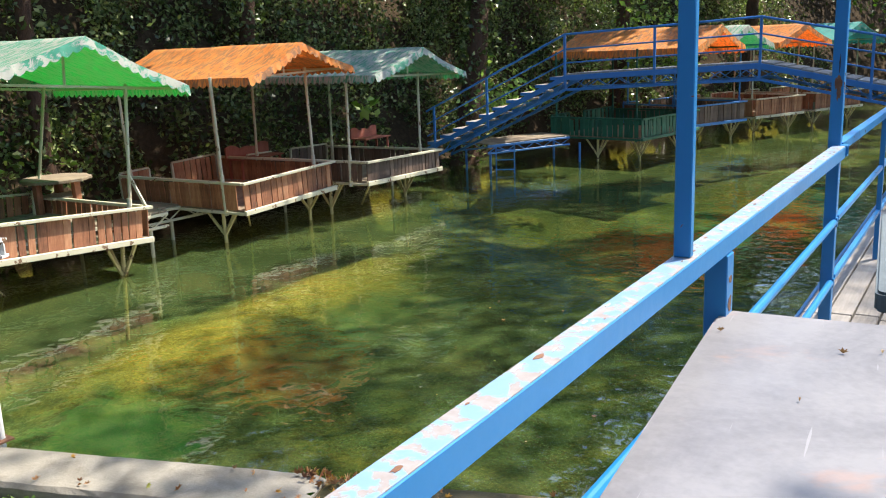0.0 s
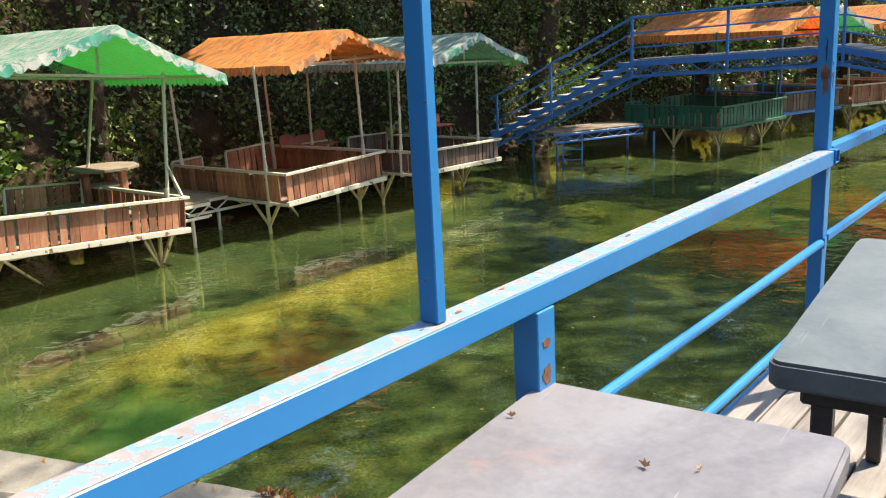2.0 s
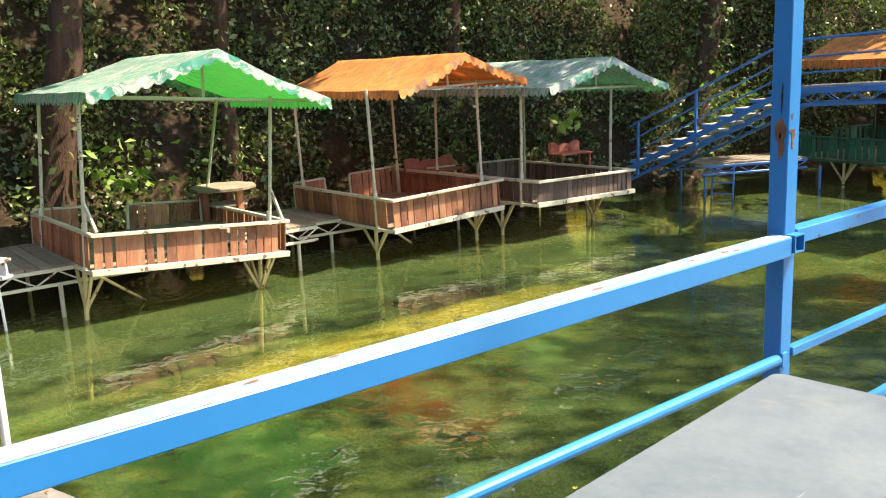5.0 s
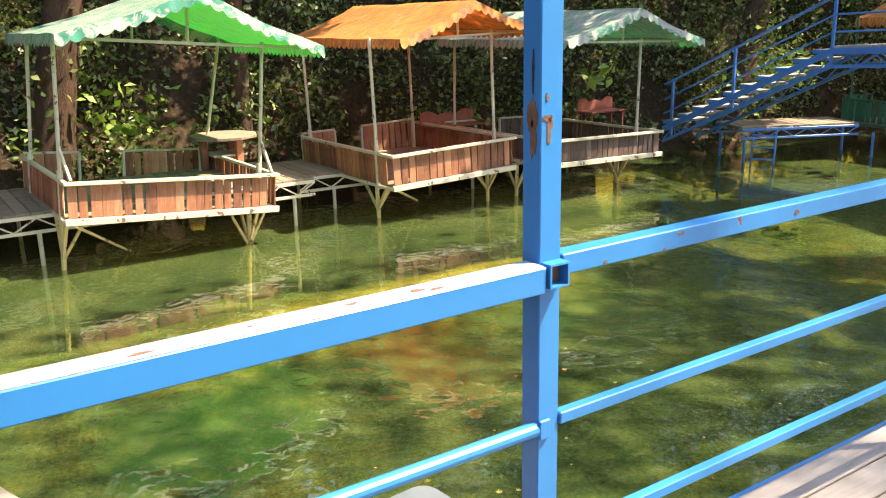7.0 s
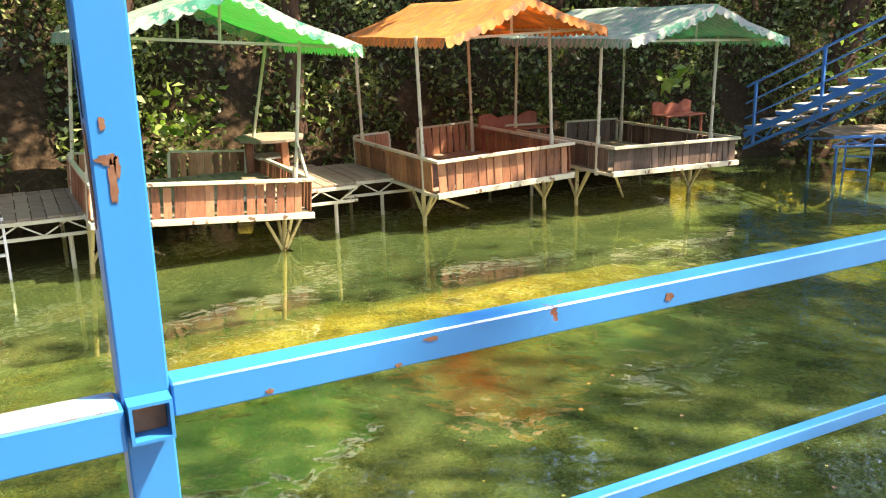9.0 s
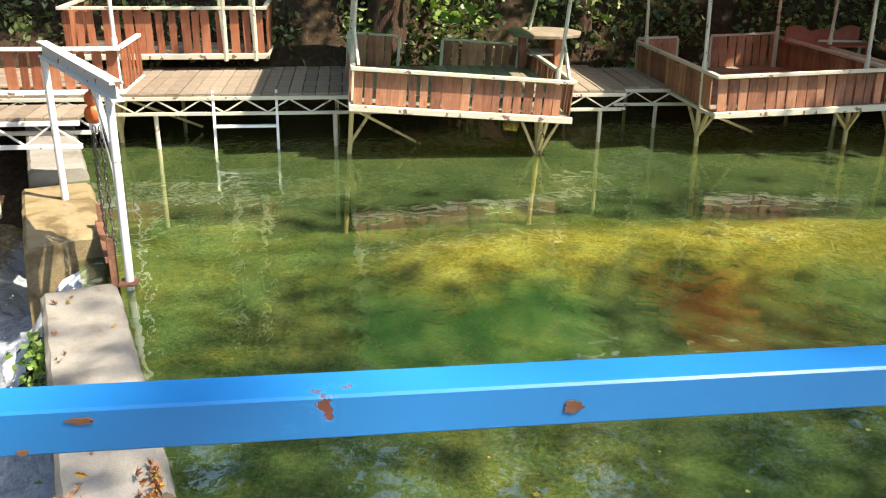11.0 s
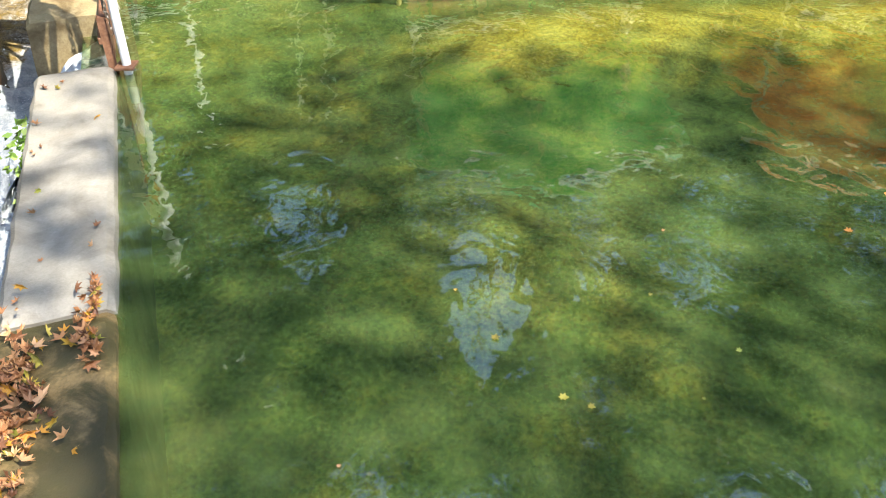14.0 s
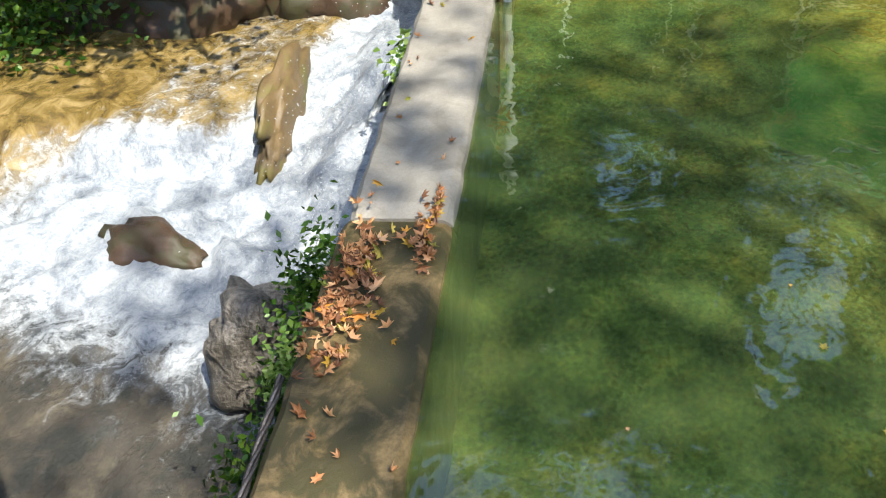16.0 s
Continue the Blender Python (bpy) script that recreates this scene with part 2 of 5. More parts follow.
def foam_mat(name, lo, hi, dark):
    """Bubbly white water that thins out to dark clear water downstream."""
    m, n, b = mat(name, 0.35)
    v = coords(n)
    sep = n.nodes.new("ShaderNodeSeparateXYZ")
    n.links.new(v, sep.inputs[0])
    far = maths(n, "MINIMUM", maths(n, "MULTIPLY", maths(n, "ADD", sep.outputs[0], 3.1), -1.1), 0.85)
    side = maths(n, "MULTIPLY", maths(n, "MINIMUM", maths(n, "SUBTRACT", sep.outputs[1], 0.6), 0.0), 1.15)
    back = maths(n, "SUBTRACT", maths(n, "MULTIPLY", sep.outputs[0], -1.0), maths(n, "ADD", maths(n, "MULTIPLY", sep.outputs[1], 0.38), 4.72))
    lip = maths(n, "MULTIPLY", ramp(n, maths(n, "MULTIPLY", back, 4.0), [(0.0, (0, 0, 0)), (1.0, (1, 1, 1))]), ramp(n, maths(n, "MULTIPLY", maths(n, "SUBTRACT", 1.7, sep.outputs[1]), 3.0), [(0.0, (0, 0, 0)), (1.0, (1, 1, 1))]))
    lace = noise_tex(n, v, 5, 8, 0.65, 1.2)
    fine = noise_tex(n, v, 26, 6, 0.7, 0.8)
    f = maths(n, "ADD", maths(n, "ADD", far, side), maths(n, "ADD", maths(n, "MULTIPLY", lace, 1.7), maths(n, "MULTIPLY", fine, 0.9)))
    mask = ramp(n, maths(n, "SUBTRACT", maths(n, "SUBTRACT", f, maths(n, "MULTIPLY", lip, 1.0)), 0.95), [(0.05, (0, 0, 0)), (0.35, (0.30, 0.30, 0.30)), (0.75, (1, 1, 1))])
    # The bluish low tone is shading put into the foam's colour.
    white = ramp(n, maths(n, "ADD", maths(n, "MULTIPLY", lace, 0.6), maths(n, "MULTIPLY", fine, 0.4)), [(0.36, lo), (0.60, hi)])
    # Brown water; its pale stops are sun dapples painted in.
    dappled_pool = ramp(n, noise_tex(n, v, 1.8, 5), [(0.4, dark), (0.55, (0.07, 0.06, 0.045)), (0.7, (0.20, 0.17, 0.12))])
    shelf = ramp(n, noise_tex(n, v, 3.5, 7, 0.65, 0.8), [(0.35, (0.05, 0.032, 0.012)), (0.5, (0.17, 0.115, 0.03)), (0.68, (0.36, 0.26, 0.11))])
    bed = blend(n, ramp(n, maths(n, "MULTIPLY", maths(n, "ADD", sep.outputs[0], 3.6), -1.0), [(0.3, (0, 0, 0)), (0.9, (1, 1, 1))]), dappled_pool, shelf)
    n.links.new(blend(n, mask, bed, white), b.inputs["Base Color"])
    n.links.new(maths(n, "ADD", maths(n, "MULTIPLY", mask, 0.5), 0.08), b.inputs["Roughness"])
    bump(n, b, maths(n, "ADD", lace, fine), 0.6, 0.04)
    return m


def damp_mat(name, dry, wet, moss, scale=1.6, level=0.5, dark_below=False):
    """Rough stone or board with damp patches; the flag darkens it below the pond's water line."""
    m, n, b = mat(name, 0.6)
    v = coords(n)
    big, mid, fine = noise_tex(n, v, scale, 5, 0.6, 0.5), noise_tex(n, v, 9, 7, 0.7), noise_tex(n, v, 60, 4)
    c = ramp(n, maths(n, "ADD", maths(n, "MULTIPLY", mid, 0.6), maths(n, "MULTIPLY", fine, 0.4)), [(0.3, wet), (0.7, dry)])
    c = blend(n, ramp(n, big, [(level - 0.06, (0, 0, 0)), (level + 0.06, (1, 1, 1))]), c, blend(n, mid, moss, wet))
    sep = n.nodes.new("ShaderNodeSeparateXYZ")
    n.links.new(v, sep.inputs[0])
    if dark_below:
        # Dark green-brown below the water line, the edge broken by noise.
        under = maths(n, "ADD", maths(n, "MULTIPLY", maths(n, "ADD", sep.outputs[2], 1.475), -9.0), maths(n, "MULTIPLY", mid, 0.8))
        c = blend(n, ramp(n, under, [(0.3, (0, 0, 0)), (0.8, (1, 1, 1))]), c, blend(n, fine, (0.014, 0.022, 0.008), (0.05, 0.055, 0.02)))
    n.links.new(c, b.inputs["Base Color"])
    n.links.new(maths(n, "ADD", maths(n, "MULTIPLY", big, 0.5), 0.3), b.inputs["Roughness"])
    bump(n, b, maths(n, "ADD", mid, maths(n, "MULTIPLY", fine, 0.4)), 0.7, 0.012)
    return m


def top_mat(name, dark, light, stain):
    """A worn laminate tabletop: cloudy wear, pinkish stains and long scratches."""
    m, n, b = mat(name, 0.4)
    v = coords(n)
    c = ramp(n, maths(n, "ADD", maths(n, "MULTIPLY", noise_tex(n, v, 2.2, 6, 0.65, 0.8), 0.75), maths(n, "MULTIPLY", noise_tex(n, v, 45, 3), 0.25)), [(0.36, dark), (0.62, light)])
    c = blend(n, ramp(n, noise_tex(n, v, 4.5, 5, 0.6, 0.4), [(0.62, (0, 0, 0)), (0.70, (0.6, 0.6, 0.6))]), c, stain)
    scratch = noise_tex(n, coords(n, (2.2, 46, 1)), 1.0, 3, 0.5, 0.1)
    c = blend(n, ramp(n, scratch, [(0.70, (0, 0, 0)), (0.735, (0.75, 0.75, 0.75))]), c, tuple(0.3 * k for k in dark))
    pale = noise_tex(n, coords(n, (55, 2.4, 1)), 1.0, 3, 0.5, 0.2)
    c = blend(n, ramp(n, pale, [(0.69, (0, 0, 0)), (0.72, (0.5, 0.5, 0.5))]), c, tuple(min(1.0, 1.6 * k) for k in light))
    n.links.new(c, b.inputs["Base Color"])
    n.links.new(maths(n, "ADD", maths(n, "MULTIPLY", noise_tex(n, v, 3, 4), 0.3), 0.28), b.inputs["Roughness"])
    bump(n, b, noise_tex(n, v, 70, 3), 0.12, 0.002)
    return m


# Damp and algae, with leaf shade and sunlit gold put into the patches.
M_DAMPDAPPLE = damp_mat("dappled_damp_concrete", (0.27, 0.19, 0.085), (0.07, 0.05, 0.02), (0.032, 0.036, 0.010), 4.5, 0.47, True)
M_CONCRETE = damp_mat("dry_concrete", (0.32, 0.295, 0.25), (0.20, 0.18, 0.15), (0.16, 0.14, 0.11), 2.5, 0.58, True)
M_PIER = damp_mat("pier_concrete", (0.36, 0.29, 0.16), (0.17, 0.115, 0.05), (0.10, 0.07, 0.03), 3.0, 0.57)
M_LEDGE = damp_mat("tan_ledge", (0.17, 0.115, 0.05), (0.08, 0.052, 0.022), (0.16, 0.15, 0.03), 2.0, 0.55)
M_BOULDER = damp_mat("mossy_boulder", (0.09, 0.052, 0.03), (0.03, 0.018, 0.011), (0.045, 0.05, 0.014), 2.0, 0.52)
M_FOAM = foam_mat("foam", (0.14, 0.17, 0.21), (0.46, 0.48, 0.50), (0.03, 0.03, 0.026))
M_WHITEWATER = simple("white_water", (0.26, 0.30, 0.35), (0.62, 0.64, 0.66), 5, 0.3, relief=0.6, dist=0.03)
M_TABLE = top_mat("worn_grey_tabletop", (0.12, 0.116, 0.13), (0.205, 0.198, 0.21), (0.28, 0.18, 0.15))
M_TABLEDK = top_mat("dark_grey_tabletop", (0.07, 0.09, 0.10), (0.125, 0.145, 0.15), (0.17, 0.165, 0.15))
M_BLACK = simple("black_plastic", (0.012, 0.012, 0.014), (0.03, 0.03, 0.033), 6, 0.4, relief=0.1)
M_LEAFDRY = leaf_mat("dry_leaves", (0.14, 0.06, 0.03), (0.40, 0.18, 0.075), (0.66, 0.40, 0.21), 0.1, 0.6, True)
M_LEAFPALE = leaf_mat("pale_dry_leaves", (0.30, 0.17, 0.09), (0.45, 0.30, 0.17), (0.6, 0.45, 0.3), 0.1, 0.7, True)
M_LEAFYEL = leaf_mat("yellow_leaves", (0.25, 0.28, 0.05), (0.55, 0.34, 0.05), (0.6, 0.22, 0.04), 0.15, 0.6, True)
M_FERN = leaf_mat("fresh_leaves", (0.02, 0.06, 0.006), (0.05, 0.13, 0.012), (0.16, 0.26, 0.03), 0.4)
M_BRIGHT = leaf_mat("pale_green_leaves", (0.16, 0.28, 0.05), (0.28, 0.42, 0.09), (0.45, 0.55, 0.2), 0.4)
M_ORANGEP = simple("orange_plastic", (0.55, 0.10, 0.02), (0.7, 0.18, 0.04), 8, 0.45, relief=0.1)
M_TERRA = plank_mat("terracotta_painted_wood", [(0.25, (0.16, 0.04, 0.025)), (0.5, (0.30, 0.08, 0.05)), (0.8, (0.42, 0.15, 0.10))])
M_CHAIN = simple("chain_steel", (0.06, 0.05, 0.045), (0.25, 0.22, 0.2), 12, 0.5, 0.8)
M_ROPE = simple("pale_rope", (0.35, 0.33, 0.3), (0.6, 0.57, 0.52), 30, 0.9)
M_FISH = simple("orange_fish", (0.6, 0.10, 0.01), (0.8, 0.22, 0.03), 12, 0.4)
# The pale patches here too hold painted sun dapple besides bleaching.
M_FADEDTARP = cloth_mat("faded_green_tarpaulin", (0.03, 0.20, 0.13), (0.12, 0.36, 0.26), (0.03, 0.4, 0.12), (0.54, 0.52, 0.48), 0.46)
M_TEALTARP = cloth_mat("teal_tarpaulin", (0.03, 0.22, 0.20), (0.08, 0.36, 0.33), (0.03, 0.5, 0.4), (0.3, 0.3, 0.28), 0.55)
M_STEP = plank_mat("worn_grey_steps", [(0.25, (0.14, 0.12, 0.11)), (0.5, (0.30, 0.27, 0.25)), (0.8, (0.46, 0.43, 0.40))], 0.8, 0.4, "y")
M_FLAKE = simple("grey_primer", (0.30, 0.29, 0.29), (0.5, 0.49, 0.48), 30, 0.7)


# ---- building blocks ----
def part(name, bm, material, parent=None, label="", smooth=False):
    """Link a bmesh as one mesh object under a thing or part."""
    me = bpy.data.meshes.new(name)
    bm.to_mesh(me)
    bm.free()
    me.materials.append(material)
    if smooth:
        me.shade_smooth()
    ob = new(name, me)
    ob.parent = parent
    if label:
        tagged(ob, label)
    return ob


def empty(name, at=(0, 0, 0), label="", category="", group="", m=None):
    ob = new(name)
    ob.matrix_world = m if m is not None else Matrix.Translation(at)
    return tagged(ob, label, category, group)


def box(lo, hi, bevel=0.0, bm=None):
    """An axis-aligned box between two corners, with bevelled edges."""
    bm = bm or bmesh.new()
    made = bmesh.ops.create_cube(bm, size=1)["verts"]
    lo, hi = Vector(lo), Vector(hi)
    for v in made:
        v.co = Vector([(lo[i] + hi[i]) / 2 + v.co[i] * (hi[i] - lo[i]) for i in range(3)])
    if bevel:
        edges = {e for v in made for e in v.link_edges}
        bmesh.ops.bevel(bm, geom=list(edges), offset=bevel, segments=1, affect="EDGES")
    return bm


def beam(p, q, w, h, bevel=0.004, bm=None, up=(0, 0, 1)):
    """A bar of section w x h from p to q, h towards up."""
    bm = bm or bmesh.new()
    p, q = Vector(p), Vector(q)
    d = (q - p).normalized()
    side = d.cross(Vector(up))
    side = side.normalized() if side.length > 1e-4 else d.orthogonal().normalized()
    top = side.cross(d)
    made = bmesh.ops.create_cube(bm, size=1)["verts"]
    for v in made:
        v.co = (p + q) / 2 + d * (v.co.y * (q - p).length) + side * (v.co.x * w) + top * (v.co.z * h)
    if bevel:
        bmesh.ops.bevel(bm, geom=list({e for v in made for e in v.link_edges}), offset=bevel, segments=1, affect="EDGES")
    return bm


def pipe(p, q, r, bm=None, n=10, r2=None):
    bm = bm or bmesh.new()
    p, q = Vector(p), Vector(q)
    made = bmesh.ops.create_cone(bm, cap_ends=True, segments=n, radius1=r, radius2=r if r2 is None else r2, depth=(q - p).length)["verts"]
    bmesh.ops.transform(bm, matrix=Matrix.Translation((p + q) / 2) @ (q - p).to_track_quat("Z", "Y").to_matrix().to_4x4(), verts=made)
    return bm


def mesh_from(name, verts, faces, material, smooth=False):
    me = bpy.data.meshes.new(name)
    me.from_pydata([tuple(map(float, v)) for v in verts], [], [tuple(map(int, f)) for f in faces])
    me.materials.append(material)
    if smooth:
        me.shade_smooth()
    return new(name, me)


def leaf_cloud(name, centres, size, material, rng, flat=0.0, fold=0.25):
    """Many small four-cornered leaves, one island each, turned every way about their centres."""
    c = np.asarray(centres, float)
    k = len(c)
    d = rng.normal(size=(k, 3))
    d[:, 2] *= 1 - flat
    d /= np.linalg.norm(d, axis=1)[:, None]
    e = rng.normal(size=(k, 3))
    e -= d * (e * d).sum(1)[:, None]
    e /= np.linalg.norm(e, axis=1)[:, None]
    nrm = np.cross(d, e)
    s = size * rng.uniform(0.6, 1.35, size=(k, 1))
    quad = np.stack([c - d * s, c + e * s * 0.55 + nrm * s * fold, c + d * s, c - e * s * 0.55 + nrm * s * fold], 1).reshape(-1, 3)
    me = bpy.data.meshes.new(name)
    me.vertices.add(4 * k)
    me.vertices.foreach_set("co", quad.ravel())
    me.loops.add(4 * k)
    me.loops.foreach_set("vertex_index", np.arange(4 * k, dtype=np.int32))
    me.polygons.add(k)
    me.polygons.foreach_set("loop_start", np.arange(0, 4 * k, 4, dtype=np.int32))
    me.update(calc_edges=True)
    me.materials.append(material)
    return new(name, me)


WATER, WEIR = -1.475, -1.403


# ---- the ground, pond, weir and stream ----
WEIR0 = Vector((-6.48, 3.43, 0))
wd = Vector((1, 0.325, 0)).normalized()
wp = Vector((-wd.y, wd.x, 0))
STREAM = -2.72


def weir_y(x):
    """The upstream edge of the weir, which runs askew to the deck."""
    return 3.43 + 0.325 * (x + 6.48)


def bank_x(y):
    return -13.2 + 0.25 * math.sin(y * 0.5) + max(0, y - 15) * 0.26


def ground_height(x, y):
    wob = noise.noise(Vector((x * 0.35, y * 0.35, 0.0))) * 0.35 + noise.noise(Vector((x * 1.3, y * 1.3, 3.0))) * 0.1
    bank = bank_x(y)
    if y > weir_y(x) - 0.28:
        if x < bank:
            return min(-1.25 + (bank - x) * 1.25, 9 + (bank - x) * 0.12) + wob * 1.6
        if x > 1.5:
            return min(-2.6 + (x - 1.5) * 2.0, -0.35) + wob * 0.3
        if y > 44:
            return min(-2.6 + (y - 44) * 0.6, 6) + wob
        t = min(1, (x - bank) / 1.1)
        along = max(0.0, min(1.0, (y - 4.4) / 1.8)) * max(0.0, min(1.0, (14.5 - y) / 4.0))
        shelf = math.exp(-((x + 8.55 + 0.10 * (y - 4.3)) / 0.85) ** 2) * along
        return -1.2 * (1 - t) - 2.5 * t + 0.30 * shelf + wob * 0.3
    d = weir_y(x) - 0.28 - y
    h = -3.15 + wob * 0.5 + max(0.0, d - 4.6) * 0.75
    if x < -9.5:
        h += (-9.5 - x) * 0.7
    if x > 0.3:
        h = max(h, min(-3.2 + (x - 0.3) * 1.8, -0.35))
    return min(h, 7 + wob)


def axis_steps(lo, hi, fine_lo, fine_hi, fine, growth=1.35):
    out, s = list(np.arange(fine_lo, fine_hi + 1e-6, fine)), fine
    a = fine_lo
    while a > lo:
        s *= growth
        a -= s
        out.insert(0, max(a, lo))
    a, s = fine_hi, fine
    while a < hi:
        s *= growth
        a += s
        out.append(min(a, hi))
    return out


def ground_mat():
    """Algae-grown pond bed with sun patches in its colour below the water line, dark leaf litter and earth above it."""
    m, n, b = mat("earth_and_sunlit_algae", 0.95, spec=0.1)
    v = coords(n)
    weed, fine = noise_tex(n, v, 0.8, 5, 0.6, 0.8), noise_tex(n, v, 11, 7, 0.75)
    f = maths(n, "ADD", maths(n, "MULTIPLY", weed, 0.5), maths(n, "MULTIPLY", fine, 0.5))
    # Deep algae; the bright top stops are sun dapples painted into the colour.
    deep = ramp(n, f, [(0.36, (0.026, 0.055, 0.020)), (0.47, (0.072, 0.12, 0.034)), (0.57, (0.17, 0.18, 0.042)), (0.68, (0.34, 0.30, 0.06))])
    # Shallow yellow algae, with the shelf's sunlight put into its brightness.
    sunlit_shoal = ramp(n, f, [(0.32, (0.13, 0.13, 0.03)), (0.50, (0.44, 0.37, 0.06)), (0.70, (0.66, 0.57, 0.16))])
    speck = ramp(n, noise_tex(n, v, 26, 5, 0.7, 0.5), [(0.38, (0.48, 0.48, 0.48)), (0.6, (1.1, 1.1, 1.1))])
    earth = ramp(n, fine, [(0.3, (0.016, 0.011, 0.007)), (0.55, (0.05, 0.034, 0.02)), (0.75, (0.12, 0.085, 0.05))])
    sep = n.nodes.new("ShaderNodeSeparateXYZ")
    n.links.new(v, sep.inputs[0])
    # Blending by height also stands for light lost in deeper water.
    bed = blend(n, ramp(n, maths(n, "ADD", sep.outputs[2], 3.0), [(0.56, (0, 0, 0)), (0.82, (1, 1, 1))]), deep, sunlit_shoal)
    mask = ramp(n, maths(n, "ADD", maths(n, "MULTIPLY", sep.outputs[2], 1.0), 2.1), [(0.08, (0, 0, 0)), (0.35, (1, 1, 1))])
    downstream = maths(n, "SUBTRACT", maths(n, "ADD", maths(n, "MULTIPLY", sep.outputs[0], 0.325), 5.2), sep.outputs[1])
    mask = maths(n, "MAXIMUM", mask, ramp(n, downstream, [(0.0, (0, 0, 0)), (0.2, (1, 1, 1))]))
    n.links.new(blend(n, mask, blend(n, 1.0, bed, speck, "MULTIPLY"), earth), b.inputs["Base Color"])
    bump(n, b, fine, 0.8, 0.04)
    return m


xs, ys = axis_steps(-900, 900, -18, 4, 0.25), axis_steps(-900, 900, -8, 26, 0.25)
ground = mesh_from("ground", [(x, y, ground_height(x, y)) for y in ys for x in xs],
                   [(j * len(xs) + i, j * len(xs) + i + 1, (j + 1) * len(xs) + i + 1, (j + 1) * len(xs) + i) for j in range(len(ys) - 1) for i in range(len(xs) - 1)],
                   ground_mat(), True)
tagged(ground, "dark earth banks and algae-covered pond bed with painted sun patches", "ground", kind="structure")

bm = bmesh.new()
bm.faces.new([bm.verts.new(p) for p in ((-17, weir_y(-17) - 0.25, WATER), (1.9, weir_y(1.9) - 0.25, WATER), (1.9, 46, WATER), (-17, 46, WATER))])
water = tagged(part("water", bm, M_WATER), "clear green pond water with small ripples", "water", kind="structure")
water.visible_shadow = False


def weir_block(a, b, top, bottom, width, name, material, parent=None):
    """A length of the weir with a rounded, chipped crest; a and b run along it."""
    bm = bmesh.new()
    n = max(2, int((b - a) / 0.1))
    rows = []
    for i in range(n + 1):
        s = a + (b - a) * i / n
        p = WEIR0 + wd * s
        j = lambda k: noise.noise(Vector((s * 5, k, 1.0))) * 0.016
        end = 0.03 if i in (0, n) else 0.0
        prof = [(0.0, bottom), (0.03 + j(6), top - 0.12), (0.004 + j(1), top - 0.03 - end), (-0.03 + j(2), top - end), (-width / 3, top + 0.006 + j(5) * 0.5 - end), (-width * 2 / 3, top + j(8) * 0.5 - end),
                (-width + 0.03 + j(3), top - end), (-width + j(4), top - 0.03 - end), (-width - 0.03 + j(7) * 2, top - 0.4), (-width - 0.10, bottom)]
        rows.append([bm.verts.new(p + wp * u + Vector((0, 0, z))) for u, z in prof])
    for r, s in zip(rows, rows[1:]):
        for k in range(len(r) - 1):
            bm.faces.new((r[k], s[k], s[k + 1], r[k + 1]))
    bm.faces.new(rows[0])
    bm.faces.new(rows[-1][::-1])
    bmesh.ops.recalc_face_normals(bm, faces=bm.faces)
    return part(name, bm, material, parent)


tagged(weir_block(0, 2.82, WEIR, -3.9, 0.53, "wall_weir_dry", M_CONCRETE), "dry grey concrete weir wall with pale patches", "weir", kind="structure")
tagged(weir_block(2.82, 8.6, WEIR - 0.02, -3.9, 0.56, "wall_weir_damp", M_DAMPDAPPLE), "damp brown algae-stained concrete weir wall with painted leaf-shade patches", "weir", kind="structure")
tagged(weir_block(-2.45, -0.72, WEIR + 0.12, -3.9, 0.62, "wall_pier", M_PIER), "sunlit rough yellow-brown concrete sluice pier", "pier", kind="structure")
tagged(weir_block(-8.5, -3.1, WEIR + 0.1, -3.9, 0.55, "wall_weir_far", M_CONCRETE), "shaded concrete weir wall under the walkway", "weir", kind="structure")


def rock(name, at, size, seed, material, label, rough=0.35):
    bm = bmesh.new()
    bmesh.ops.create_icosphere(bm, subdivisions=4, radius=1)
    for v in bm.verts:
        d = v.co.normalized()
        k = 1 + rough * noise.noise(d * 1.4 + Vector((seed, 0, 0))) + rough * 0.5 * noise.noise(d * 3.5 + Vector((0, seed, 0))) + 0.06 * noise.noise(d * 11)
        v.co = Vector((d.x * size[0] * k, d.y * size[1] * k, d.z * size[2] * k))
    ob = part(name, bm, material, None, smooth=True)
    ob.location = at
    return tagged(ob, label, "rock")


rock("rock", (-3.36, 3.2, -2.36), (0.31, 0.28, 0.43), 3.1, M_ROCK, "wet dark boulder beside the weir wall", 0.42)
rock("rock", (-2.55, 3.75, -2.75), (0.3, 0.22, 0.4), 5.7, M_ROCK, "small mossy boulder beside the weir wall")
rock("rock", (-4.22, 1.56, -2.78), (0.24, 0.42, 0.2), 8.3, M_BOULDER, "wet brown boulder in white water", 0.42)
rock("rock_ledge", (-5.6, -0.7, -2.86), (0.7, 1.2, 0.42), 2.2, M_LEDGE, "broad tan rock ledge under shallow water", 0.5)
rock("rock_ledge", (-5.85, 1.72, -2.5), (0.72, 0.15, 0.34), 6.4, M_LEDGE, "tan stone ridge splashed by the cascade", 0.5).rotation_euler = (0, 0.1, 0.32)
